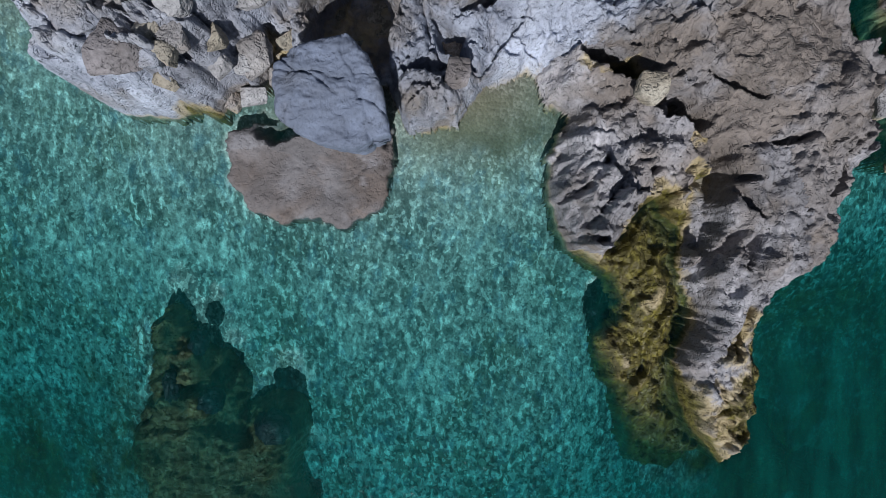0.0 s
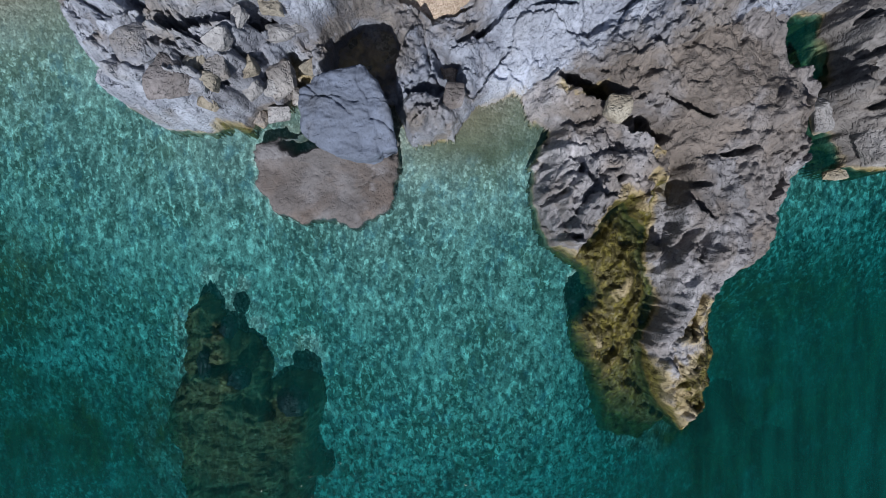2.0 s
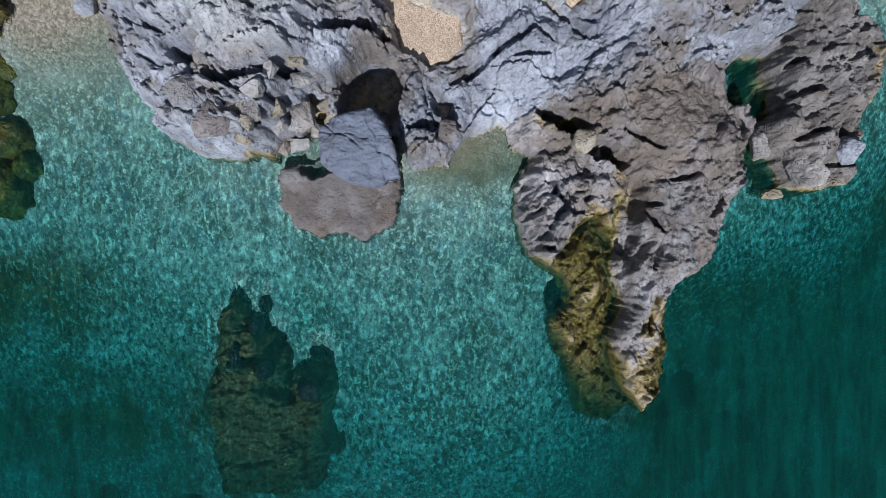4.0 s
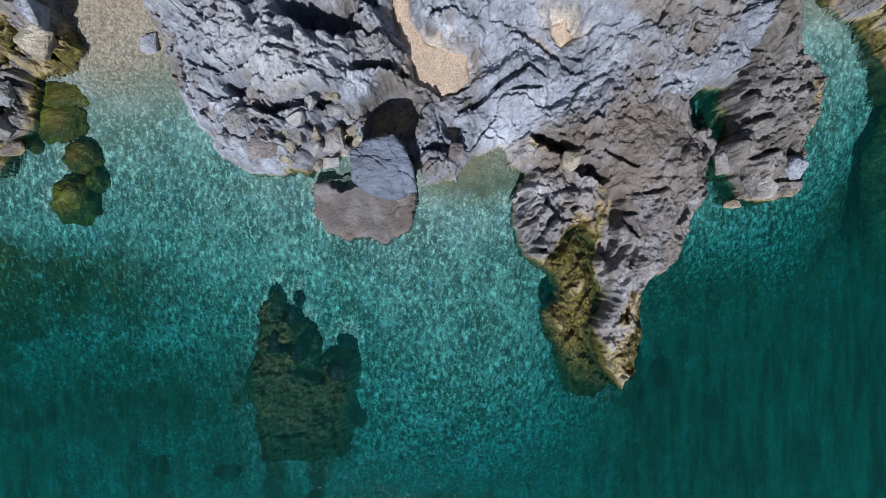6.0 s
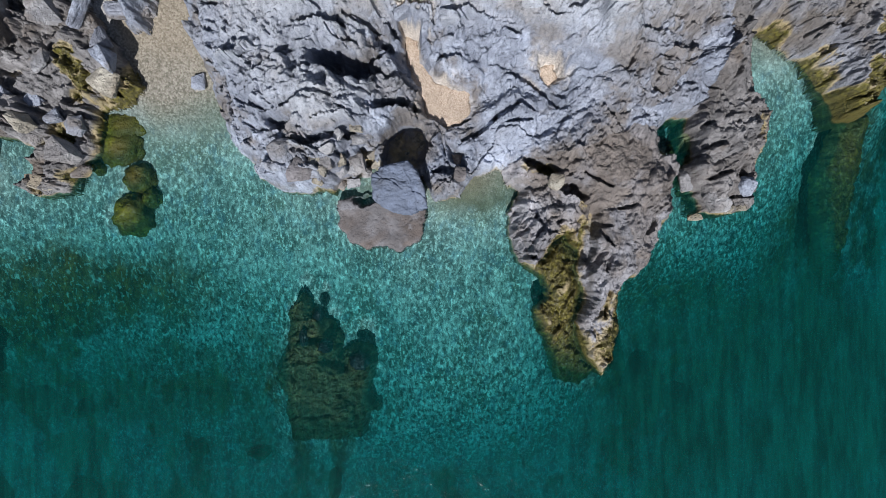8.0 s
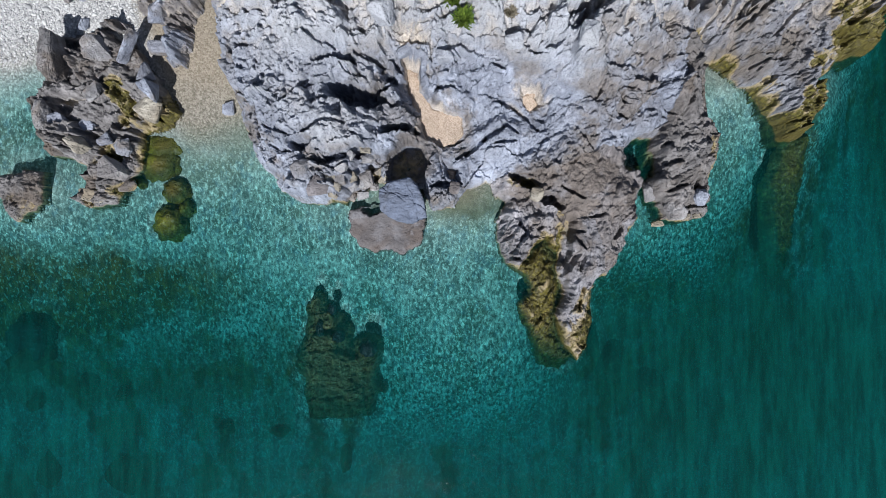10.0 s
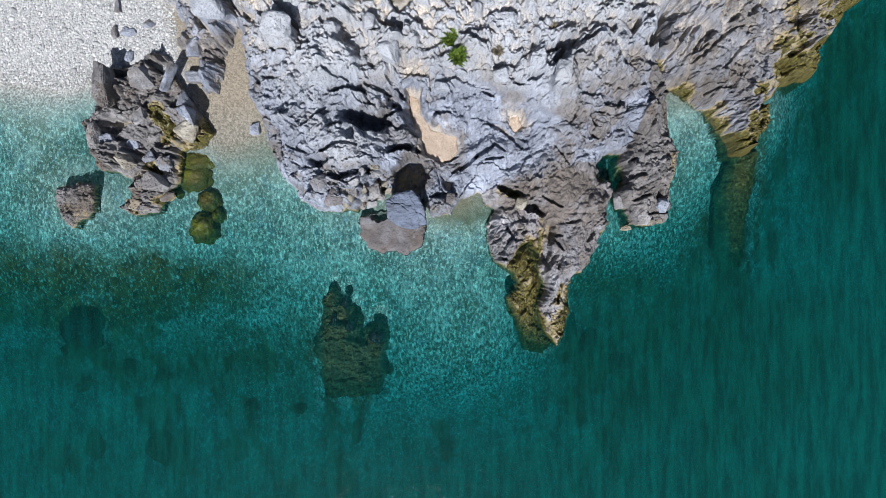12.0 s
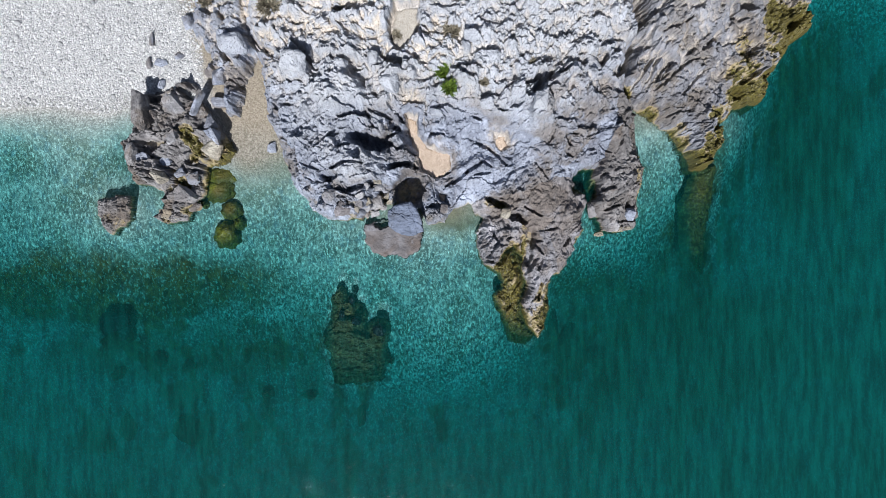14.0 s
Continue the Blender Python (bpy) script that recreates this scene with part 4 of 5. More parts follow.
# where weed climbs higher up the rock
GROWTH = [(15.7, 6.1, 2.9, 1.5, 0.8, 50, 2.9), (13.9, 3.4, 1.1, 1.9, 0.4, 0, 2.8), (13.4, 2.2, 0.9, 1.0, 0.4, 0, 3.0), (17.0, 8.8, 2.0, 1.9, 0.8, 50, 4.6), (15.6, 7.4, 1.5, 1.2, 0.8, 50, 2.6), (-9.6, 3.49, 0.41, 1.14, 0.6, -15, 0.9), (10.58, 1.32, 0.26,
    1.31, 0.3, 0, 0.4), (6.0, -4.25, 0.85, 1.6, 0.4, 0, 1.1), (-1.33, 1.15, 0.67, 0.36, 0.8, 0, 0.4), (10.1, 5.55, 0.31, 0.67, 0.6, 0, 0.8), (4.52,
    0.5, 0.78, 0.41, 0.6, -25, 0.9), (7.9, -0.92, 0.24, 0.42, 0.3, 0, 0.7), (6.75, -2.56, 0.42, 0.31, 0.4, 0, 0.8), (5.03, -1.43, 0.42, 0.68, 0.4, 0,
    0.7)]
GROWTH += [(-2.32, -0.09, 0.45, 0.21, 0.3, -20, 1), (-2.67, -0.02, 0.16, 0.2, 0.1, 0, 0.8), (5.2, -0.84, 0.21, 0.69, 0.6, 0, 1.6), (5.03, -2.14, 0.27,
    0.8, 0.4, 0, 1.3), (5.46, -4.61, 0.54, 0.71, 0.3, 0, 1.3), (7.72, -1.11, 0.16, 0.3, 0.3, 0, 1.2), (4.71, -1.28, 0.51, 0.34, 0.7, 0, 1.1), (3.73,
    0.56, 0.46, 0.23, 0.9, -30, 1.2), (6.81, -2.42, 0.36, 0.27, 0.3, 0, 0.9), (4.46, -1.78, 0.44, 0.53, 0.4, 0, 1.2)]
GROWTH += [(12.49, 3.46, 0.97, 0.74, 0.5, 10, 1.3), (13.74, 2.36, 0.49, 1.15, 0.3, 0, 1.9), (11.14, 4.62, 0.49, 0.39, 0.5, 0, 1), (10.45, 1.7, 0.4, 1.2, 0.3, 0, 1.7), (9.69, -0.92, 0.99, 0.23, 0.1, 0, 0.5)]
GROWTH += [(-9.55, 3.6, 0.45, 1.5, 0.5, 30, 1.6), (-8.48, 2.74, 1.01, 1.6, 0.4, -25, 1.3), (-9.9, 0.7, 0.8, 0.35, 0.3, 0, 1.0), (-10.53, 1.93, 0.46, 1.15, 0.3, 0, 0.5)]
# paler and browner stretches of the rock, and one painted shade in a pit
TONES = [(2.98, 0.63, 0.88, 0.83, 0.6, 0, 0.6), (4.06, 1.66, 1.02, 0.66, 0.9, 0, 0.45), (-4.58, 1.19, 0.98, 0.36, 0.6, -37, 1), (-3.55, 0.15, 0.42,
    0.24, 0.3, 0, 1), (5.79, 1.09, 0.86, 1.01, 1.2, 10, -0.5), (5.64, -0.42, 0.61, 0.76, 1.1, 0, -0.5), (1.46,
    0, 0.62, 0.41, 0.5, 0, -0.4), (5.92, -4.0, 0.88, 1.6, 0.5, 0, 0.35)]
TONES += [(4.3, -0.5, 1.0, 1.3, 0.6, 0, 0.4), (-1.73, 5.39, 1.9, 0.95, 2.8, 0, 0.2), (3.49, 6.58, 3.75, 1.64, 3.2, 0, 0.15), (7.13, 0.1, 0.9,
    1.5, 0.7, 0, -0.45), (-1.09, 0.98, 0.62, 0.36, 0.7, 0, 0.5), (11.3, 5.2, 1.2, 1.2, 1, 0, -0.4), (16.2, 7.6, 2.8, 2.0, 1, 45, -0.85), (-10.58,
    3.57, 2.33, 2.33, 0.6, 0, 0.25), (12.2, 7.4, 2.5, 2.6, 1.4, 0, 0.1)]
# the oval at (0.1, 1.4) paints the square boulder's shadow darker in its pit
TONES += [(-0.54, -0.95, 0.35, 0.3, 0.1, 0, 0.55), (-1.76, -0.83, 0.35, 0.4, 0.1, 0, -0.6), (-1.00, -0.99, 0.2, 0.5, 0.1, 0, 0.4), (0.1, 1.4, 0.8, 0.9, 0.4, 0, -0.9), (2.59, 1.46, 1.18, 0.98, 0.9, 0, 0.25), (7.2, 4.0, 2.4, 2.6, 0.9, 0, -0.75)]
TONES += [(-4.05, 0.71, 1.47, 0.69, 0.6, -37, 0.35), (6.4, -1.2, 0.9, 1.3, 0.6, 0, -0.3)]
xs, ys, land, owner, kept_cells, visible, growth, tone, dust, block_of = build_land()


def pieces(ids, keep, least=60):
    """Numbers the connected blocks; crumbs go to the neighbour that they touch."""
    lab = np.where(keep, np.arange(ids.size).reshape(ids.shape) + 1, 0)
    pairs = []
    for axis in (0, 1):
        a = tuple(slice(None, -1) if d == axis else slice(None) for d in (0, 1))
        b = tuple(slice(1, None) if d == axis else slice(None) for d in (0, 1))
        pairs.append((a, b))

    def settle(lab, joined):
        while True:
            old = lab.copy()
            for (a, b), j in zip(pairs, joined):
                low = np.minimum(lab[a], lab[b])
                lab[a] = np.where(j, low, lab[a])
                lab[b] = np.where(j, np.minimum(low, lab[b]), lab[b])
            flat = np.r_[0, lab.ravel()]
            for _ in range(4):
                lab = flat[lab]
            if (old == lab).all():
                return lab

    lab = settle(lab, [keep[a] & keep[b] & (ids[a] == ids[b]) for a, b in pairs])
    for _ in range(40):
        num, count = np.unique(lab, return_counts=True)
        crumb = np.isin(lab, num[count < least]) & keep
        if not crumb.any():
            break
        for a, b in pairs:
            for p, q in ((a, b), (b, a)):
                take = crumb[p] & keep[q] & ~crumb[q]
                lab[p] = np.where(take, lab[q], lab[p])
    return lab


piece_of = pieces(block_of[:-1, :-1] * 10 + owner[:-1, :-1], kept_cells)
_, first, back = np.unique(piece_of, return_index=True, return_inverse=True)
piece_owner = owner[:-1, :-1].ravel()[first][back].reshape(piece_of.shape)
LABELS = {
    "headland": ("rock_headland", GREY_ROCK, "broad grey limestone headland, cracked into craggy blocks", "headland"),
    "tongue": ("rock_promontory", MAUVE_ROCK, "craggy grey-brown rock tongue running into the sea, weedy foot", "rock outcrop"),
    "spur": ("rock_spur", BROWN_ROCK, "brown craggy rock spur beside a narrow inlet", "rock outcrop"),
    "point": ("rock_point", POINT_ROCK, "long layered grey rock point with ochre weed along the water", "rock outcrop"),
    "skerry": ("rock_skerry", BROWN_ROCK, "jagged brown-grey rock cluster standing in shallow water", "rock outcrop"),
    "stack": ("sea_rock", BROWN_ROCK, "small ribbed brown rock standing alone in the shallows", "rock"),
    "knoll": ("rock_knoll", GREY_ROCK, "pale grey rounded rock knoll above the pebble beach", "rock outcrop"),
    "slab": ("flat_slab", SLAB_ROCK, "flat grey-brown rock slab lying in the shallows", "rock slab"),
    "reef": ("sunken_reef", SUNKEN_ROCK, "dark weed-grown reef under clear water", "reef"),
}
for k, key in enumerate(("headland", "tongue", "spur", "point", "skerry", "stack", "knoll", "reef", "slab")):
    name, mat, label, cat = LABELS[key]
    mine = kept_cells & (piece_owner == k)
    ids = piece_of
    outcrop = tagged(new(name), label, cat)
    where = np.flatnonzero(mine)
    order = where[np.argsort(ids.ravel()[where], kind="stable")]
    for cells in np.split(order, np.flatnonzero(np.diff(ids.ravel()[order])) + 1):
        if len(cells) > 1:
            sheet("rock_block", xs, ys, land, np.unravel_index(cells, ids.shape), mat, {"growth": growth, "tone": tone, "dust": dust}).parent = outcrop

for outline, level, _ in POCKETS:
    ox, oy = [p[0] for p in outline], [p[1] for p in outline]
    px, py = np.arange(min(ox) - 0.3, max(ox) + 0.3, 0.05), np.arange(min(oy) - 0.3, max(oy) + 0.3, 0.05)
    gx, gy = np.meshgrid(px, py)
    wob = inside(gx + 0.26 * fbm(gx, gy, 0.45, 9), gy + 0.26 * fbm(gx, gy, 0.45, 10), outline)
    pz = level + 0.05 * fbm(gx, gy, 0.6, 5, 4) + 0.015 * fbm(gx, gy, 0.1, 6, 2) - 0.9 * smooth(-wob, -0.08, 0.3)
    mask = wob[:-1, :-1] > -0.3
    tagged(sheet("gravel_patch", px, py, pz, mask, PINK_GRAVEL if level < 2 else DUSTY_EARTH), "pinkish tan gravel lying in a hollow of the rock", "gravel", "", "stuff")


# ---------------------------------------------------------------- single rocks
def boulder_mesh(rx, ry, rz, seed, cuts=9, detail=4, lumps=0.10, bands=0.0, square=1.0):
    """A broken, worn rock: a ball struck flat on several sides, roughened and seamed."""
    rng = np.random.default_rng(seed)
    bm = bmesh.new()
    bmesh.ops.create_icosphere(bm, subdivisions=detail, radius=1.0)
    p = np.array([v.co for v in bm.verts])
    if square < 1:
        p = np.sign(p) * np.abs(p) ** square
        p *= 0.86
    for _ in range(cuts):
        d = rng.normal(size=3)
        d[2] = abs(d[2]) * 0.9 + 0.05 if rng.random() < 0.45 else d[2] * 0.35
        d /= np.linalg.norm(d)
        far = rng.uniform(0.52, 0.80) * (1 if square == 1 else 1.35)
        over = np.maximum(p @ d - far, 0)
        p = p - over[:, None] * d * 0.93
    for v, q in zip(bm.verts, p):
        q = Vector(q)
        k = noise.fractal(q * 2.1 + Vector((seed * 3.7, 0, 0)), 0.8, 2.1, 5) * lumps
        k += bands * math.sin((q.z + 0.35 * q.x) * 15 + seed) * 0.5
        crack = abs(noise.noise(q * 1.9 + Vector((0, seed * 1.3, 4))))
        k -= 0.09 * max(0.0, 1 - crack / 0.045)
        v.co = Vector((q.x * rx, q.y * ry, q.z * rz)) * (1.14 + k)
    for f in bm.faces:
        f.smooth = True
    return bm


def chunk_mesh(rx, ry, rz, seed, corners=13, lumps=0.05, detail=3):
    """An angular broken rock: the hull of a few corners, its edges worn and its faces roughened."""
    rng = np.random.default_rng(seed)
    bm = bmesh.new()
    for _ in range(corners):
        d = rng.normal(size=3)
        d = np.sign(d) * np.abs(d / np.linalg.norm(d)) ** 0.65
        bm.verts.new(d * rng.uniform(0.85, 1.1))
    hull = bmesh.ops.convex_hull(bm, input=bm.verts)
    bmesh.ops.delete(bm, geom=[v for v in bm.verts if not v.link_faces], context="VERTS")
    bmesh.ops.bevel(bm, geom=list(bm.edges), offset=0.09, segments=1, affect="EDGES", clamp_overlap=True)
    bmesh.ops.triangulate(bm, faces=list(bm.faces))
    for _ in range(detail):
        bmesh.ops.subdivide_edges(bm, edges=[e for e in bm.edges if e.calc_length() > 0.16], cuts=1)
        bmesh.ops.triangulate(bm, faces=list(bm.faces))
    for v in bm.verts:
        q = v.co.copy()
        k = noise.fractal(q * 2.4 + Vector((seed * 2.3, 0, 0)), 0.8, 2.1, 4) * lumps
        step = abs(noise.noise(q * 1.6 + Vector((0, seed * 1.7, 2))))
        k -= 0.10 * max(0.0, 1 - step / 0.04)
        v.co = Vector((q.x * rx, q.y * ry, q.z * rz)) * (1.0 + k)
    return bm


def chunk(name, place, size, turn, seed, material, label, category="rock", group="", **shape):
    ob = part(name, chunk_mesh(*size, seed, **shape), material)
    ob.matrix_world = pose(*place, 0, 0, turn)
    return tagged(ob, label, category, group)


def boulder(name, place, size, turn, seed, material, label, category="rock", group="", **shape):
    ob = part(name, boulder_mesh(*size, seed, **shape), material)
    ob.matrix_world = pose(*place, 0, 0, turn)
    return tagged(ob, label, category, group)


# the square blue-grey block on its slab, by the outline of its top
BLOCK = [(-0.67, 0.08), (-0.63, 0.34), (-0.41, 0.58), (-0.04, 0.69), (0.35, 0.74), (0.58, 0.54), (0.80, -0.16), (0.85, -0.61), (0.42, -0.77), (-0.13, -0.68), (-0.47, -0.48), (-0.65, -0.27)]


def reach(outline, a):
    """How far an outline lies from its middle in one direction."""
    c, s = math.cos(a), math.sin(a)
    far = 0.3
    for (ax, ay), (bx, by) in zip(outline, outline[1:] + outline[:1]):
        ex, ey = bx - ax, by - ay
        k = c * ey - s * ex
        if abs(k) > 1e-9:
            t, u = (ax * ey - ay * ex) / k, (ax * s - ay * c) / k
            if t > 0 and 0 <= u <= 1:
                far = t
    return far


def block_mesh(high, seed):
    """A many-sided block with worn corners, a sloping shoulder and long cracks running across its top."""
    bm = bmesh.new()
    bmesh.ops.create_cube(bm, size=2.0)
    bmesh.ops.subdivide_edges(bm, edges=list(bm.edges), cuts=80, use_grid_fill=True)
    cracks = [(Vector((0.12, 0.98, 0)), 0.22, 0.05), (Vector((0.45, 0.88, 0)), 0.10, 0.06), (Vector((0.96, 0.25, 0)), 0.42, 0.04), (Vector((0.97, -0.2, 0)), -0.46, 0.05)]
    for v in bm.verts:
        q = v.co.copy()
        r = (abs(q.x) ** 14 + abs(q.y) ** 14 + abs(q.z) ** 14) ** (1 / 14)
        q *= 1 / r
        f = max(abs(q.x), abs(q.y))
        a = math.atan2(q.y, q.x)
        far = reach(BLOCK, a) * (0.95 + 0.05 * q.z) * f
        p = Vector((math.cos(a) * far, math.sin(a) * far, 0))
        wob = Vector([noise.fractal(Vector((p.x, p.y, q.z)) * 1.6 + Vector((k * 7, seed, 0)), 0.8, 2.1, 5) for k in range(3)])
        p += wob * 0.05 + Vector((-0.09, 0.16, 0)) * (1 - q.z) / 2
        dent = 0.03 * noise.fractal(Vector((p.x * 2, p.y * 4, q.z)) * 1.8 + Vector((seed, 3, 0)), 0.7, 2.1, 5)
        if q.z > 0.5:
            # the top dips towards the seaward side, in low steps
            dent += -0.16 * smooth(-p.y, 0.05, 0.62) - 0.10 * smooth(-p.x, 0.28, 0.62) + 0.05 * math.floor(3 * p.y + 0.5 * wob.x) / 3
            for way, at, deep in cracks:
                d = abs(p.dot(way) - at + 0.10 * noise.noise(p * 2.5))
                dent -= deep * max(0.0, 1 - d / 0.026) * (noise.noise(p * 3 + way) > -0.25)
        v.co = p + Vector((0, 0, q.z * high + dent))
    for f in bm.faces:
        f.smooth = True
    return bm


ob = part("square_boulder", block_mesh(1.03, 5), BLUE_ROCK)
ob.matrix_world = pose(-0.16, -0.03, 1.06)
tagged(ob, "large square blue-grey boulder resting on a flat rock slab", "boulder")


def depth_here(x, y):
    i, j = int(round((x - xs[0]) / STEP)), int(round((y - ys[0]) / STEP))
    if 0 <= i < len(xs) and 0 <= j < len(ys):
        if visible[j, i] > -8:
            return float(visible[j, i])
    return float(floor_height(np.array([x]), np.array([y]))[0])


STONES = [(-2.72, 0.43, 0.36, 0.44, 0.6, -32, 0.42), (4.37, 0.17, 0.25, 0.25, 1.05, -25, 0.25), (1.66, 0.44, 0.23, 0.23, 0.5, 0, 0.25), (-1.39, 0.82,
    0.29, 0.37, 0.6, 10, 0.3), (-1.77, 0.53, 0.2, 0.2, 0.45, 40, 0.2), (-1.25, 1.45, 0.26, 0.2, 0.7, 0, 0.25), (-1.57, 0.32, 0.23, 0.18, 0.35, 10,
    0.18), (-2.09, 0.69, 0.22, 0.24, 0.5, 20, 0.2), (-2.34, 0.43, 0.2, 0.2, 0.4, 0, 0.2), (-3.31, 0.97, 0.37, 0.37, 0.75, 15, 0.3)]
for k, (bx, by, rx, ry, bz, turn, rz) in enumerate(STONES):
    chunk("boulder", (bx, by, max(bz, depth_here(bx, by) + 0.45 * rz)), (rx, ry, rz), turn, 60 + k, DARK_ROCK if k in (0, 2) else CREAM_ROCK if k == 1 else GREY_ROCK if k in (8, 9) else TAN_ROCK, "grey-brown boulder wedged among the shore rocks", "boulder", "boulders at the cove", corners=11 if k == 0 else 18)

RUBBLE = [(-1.97, 1.02, 0.2, 0.15, 0.7, 10, 0.18), (-1.73, 0.81, 0.18, 0.14, 0.65, 30, 0.16), (-1.49, 1, 0.16, 0.2, 0.75, 0, 0.2), (-0.96, 1.15, 0.15,
    0.22, 0.8, -20, 0.2), (-0.98, 1.54, 0.19, 0.14, 0.95, 15, 0.18), (-1.23, 1.63, 0.17, 0.13, 1, 0, 0.16), (-1.91, 0.32, 0.16, 0.12, 0.35, 25, 0.14)]
RUBBLE += [(-2.18, 0.43, 0.15, 0.13, 0.4, 0, 0.14), (-1.53, 0.62, 0.13, 0.14, 0.5, 50, 0.14), (-2.39, 0.24, 0.16, 0.11, 0.25, 10, 0.13), (-1.18, 0.6,
    0.14, 0.15, 0.6, 0, 0.18), (-2.37, 0.75, 0.16, 0.15, 0.7, 20, 0.17), (-1.73, 1.33, 0.21, 0.14, 0.95, -15, 0.18), (-0.84, 0.85, 0.11, 0.17, 0.7,
    10, 0.18)]
for k, (bx, by, rx, ry, bz, turn, rz) in enumerate(RUBBLE):
    chunk("rock_chunk", (bx, by, max(bz - 0.25, depth_here(bx, by) + 0.4 * rz)), (rx * 1.3, ry * 1.2, rz * 1.4), turn + 37 * k, 300 + k, CREAM_ROCK if k % 2 else TAN_ROCK, "small angular tan rock chunk in a heap of rubble", "rock", "rubble by the square boulder")

# blocks piled on the skerry: stone, x, y, half width, half depth, turn, half height
PILED = [("B", -11.75, 5.02, 0.43, 1.04, 6, 0.6), ("T", -12.50, 3.21, 0.32, 0.63, 0, 0.35), ("G", -11.96, 3.05, 0.36, 0.34, 20, 0.3),
    ("G", -11.04, 2.87, 0.29, 0.29, 40, 0.3), ("G", -9.40, 5.40, 0.27, 0.72, -35, 0.5), ("P", -8.87, 4.51, 0.50, 0.32, -50, 0.5),
    ("P", -8.47, 3.87, 0.59, 0.27, -40, 0.45), ("C", -8.73, 3.35, 0.61, 0.41, -25, 0.4), ("T", -10.10, 1.38, 0.59, 0.43, 0, 0.35),
    ("C", -11.00, 0.52, 0.59, 0.27, -10, 0.25), ("T", -10.37, 5.33, 0.45, 0.50, 10, 0.4), ("G", -9.71, 2.09, 0.34, 0.29, 30, 0.3),
    ("G", -10.23, 2.31, 0.29, 0.27, 0, 0.3), ("C", -11.14, 2.12, 0.45, 0.29, -15, 0.3), ("B", -12.22, 2.22, 0.32, 0.45, -20, 0.35),
    ("B", -9.99, 0.84, 0.41, 0.27, 0, 0.2), ("T", -11.47, 3.26, 0.27, 0.23, 10, 0.25), ("T", -10.52, 3.91, 0.36, 0.29, 30, 0.3)]
STONE = {"B": (BROWN_ROCK, "brown ribbed"), "T": (TAN_ROCK, "grey-brown"), "G": (GREY_ROCK, "blue-grey"), "P": (GREY_ROCK, "pale blue-grey"), "C": (CREAM_ROCK, "cream-coloured")}
for k, (kind, bx, by, rx, ry, turn, rz) in enumerate(PILED):
    mat, look_of = STONE[kind]
    chunk("rock_slab" if max(rx, ry) > 1.7 * min(rx, ry) else "boulder", (bx, by, max(depth_here(bx, by), 0.0) + rz * 0.6), (rx, ry, rz), turn, 200 + k, mat, look_of + " angular rock piled on the skerry", "rock", "rocks on the skerry", corners=15, lumps=0.08)
# blocks at the tip of the spur
SPUR_PILE = [("T", 9.11, -0.46, 0.46, 0.41, 20, 0.3), ("G", 10.09, -0.06, 0.26, 0.37, 0, 0.3), ("T", 8.43, 0.24, 0.32, 0.40, -10, 0.3), ("C", 9.69, -0.66, 0.21, 0.14, 10, 0.16), ("C", 10.08, -0.64, 0.18, 0.14, -20, 0.16), ("C", 8.80, -0.86, 0.24, 0.12, 0, 0.14)]
for k, (kind, bx, by, rx, ry, turn, rz) in enumerate(SPUR_PILE):
    mat, look_of = STONE[kind]
    chunk("boulder", (bx, by, max(depth_here(bx, by), 0.0) + rz * 0.45), (rx, ry, rz), turn, 420 + k, mat, look_of + " worn boulder lying at the tip of the rock spur", "boulder", "boulders on the spur", corners=15, lumps=0.07)
HEAPED = [(-8.31, 6.62, 0.4, 0.5, 1.3, 20, 0.5), (-11.63, 7.41, 0.18, 0.28, 0.55, 0, 0.2), (-11.21, 6.49, 0.23, 0.26, 0.5, 0, 0.25), (-11.14, 7.4,
    0.34, 0.18, 0.55, -10, 0.15), (-11.48, 8.42, 0.21, 0.31, 0.6, 0, 0.25), (-8.16, 5.47, 0.78, 0.28, 0.6, -5, 0.3), (-6.28, 3.5, 0.32, 0.29, 0.1, 0,
    0.25), (-7.18, 7.43, 0.65, 0.6, 1.6, 0, 0.5), (-10.21, 7.67, 0.26, 0.21, 0.6, 0, 0.2), (-9.66, 9.09, 0.31, 0.36, 0.9, 0, 0.4)]
for k, (bx, by, rx, ry, bz, turn, rz) in enumerate(HEAPED):
    chunk("boulder", (bx, by, depth_here(bx, by) + rz * 0.3), (rx, ry, rz), turn, 230 + k, GREY_ROCK, "pale grey boulder at the edge of the pebble beach", "boulder", "boulders by the beach")
UPLAND = [(-4.28, 6.29, 0.61, 0.47, 3, -15, 0.5), (-0.52, 5.48, 0.42, 0.47, 3.1, 0, 0.5), (1.23, 5.25, 0.28, 0.21, 2.9, 0, 0.3), (5.58, 4.47, 0.33,
    0.4, 3, 0, 0.45), (8, 6.29, 0.44, 0.41, 2.4, 0, 0.4), (-1.19, 6.45, 0.37, 0.28, 3.2, 0, 0.35), (-4.39, 5.55, 0.31, 0.24, 2.6, 0, 0.3), (1.32,
    4.38, 0.34, 0.24, 2.2, 0, 0.3)]
UPLAND += [(3.48, 4.68, 0.33, 0.24, 2.8, 0, 0.3), (-3.09, 8.46, 0.28, 0.28, 3.4, 0, 0.4), (3.72, 6.34, 0.33, 0.21, 3.2, 0, 0.3), (7.11, 5.96, 0.29,
    0.24, 2.6, 0, 0.25), (-2.39, 6.25, 0.33, 0.21, 3, 0, 0.3), (0.13, 4.73, 0.29, 0.22, 2.4, 0, 0.3), (2.91, 7.11, 0.42, 0.23, 3.4, 0, 0.35)]
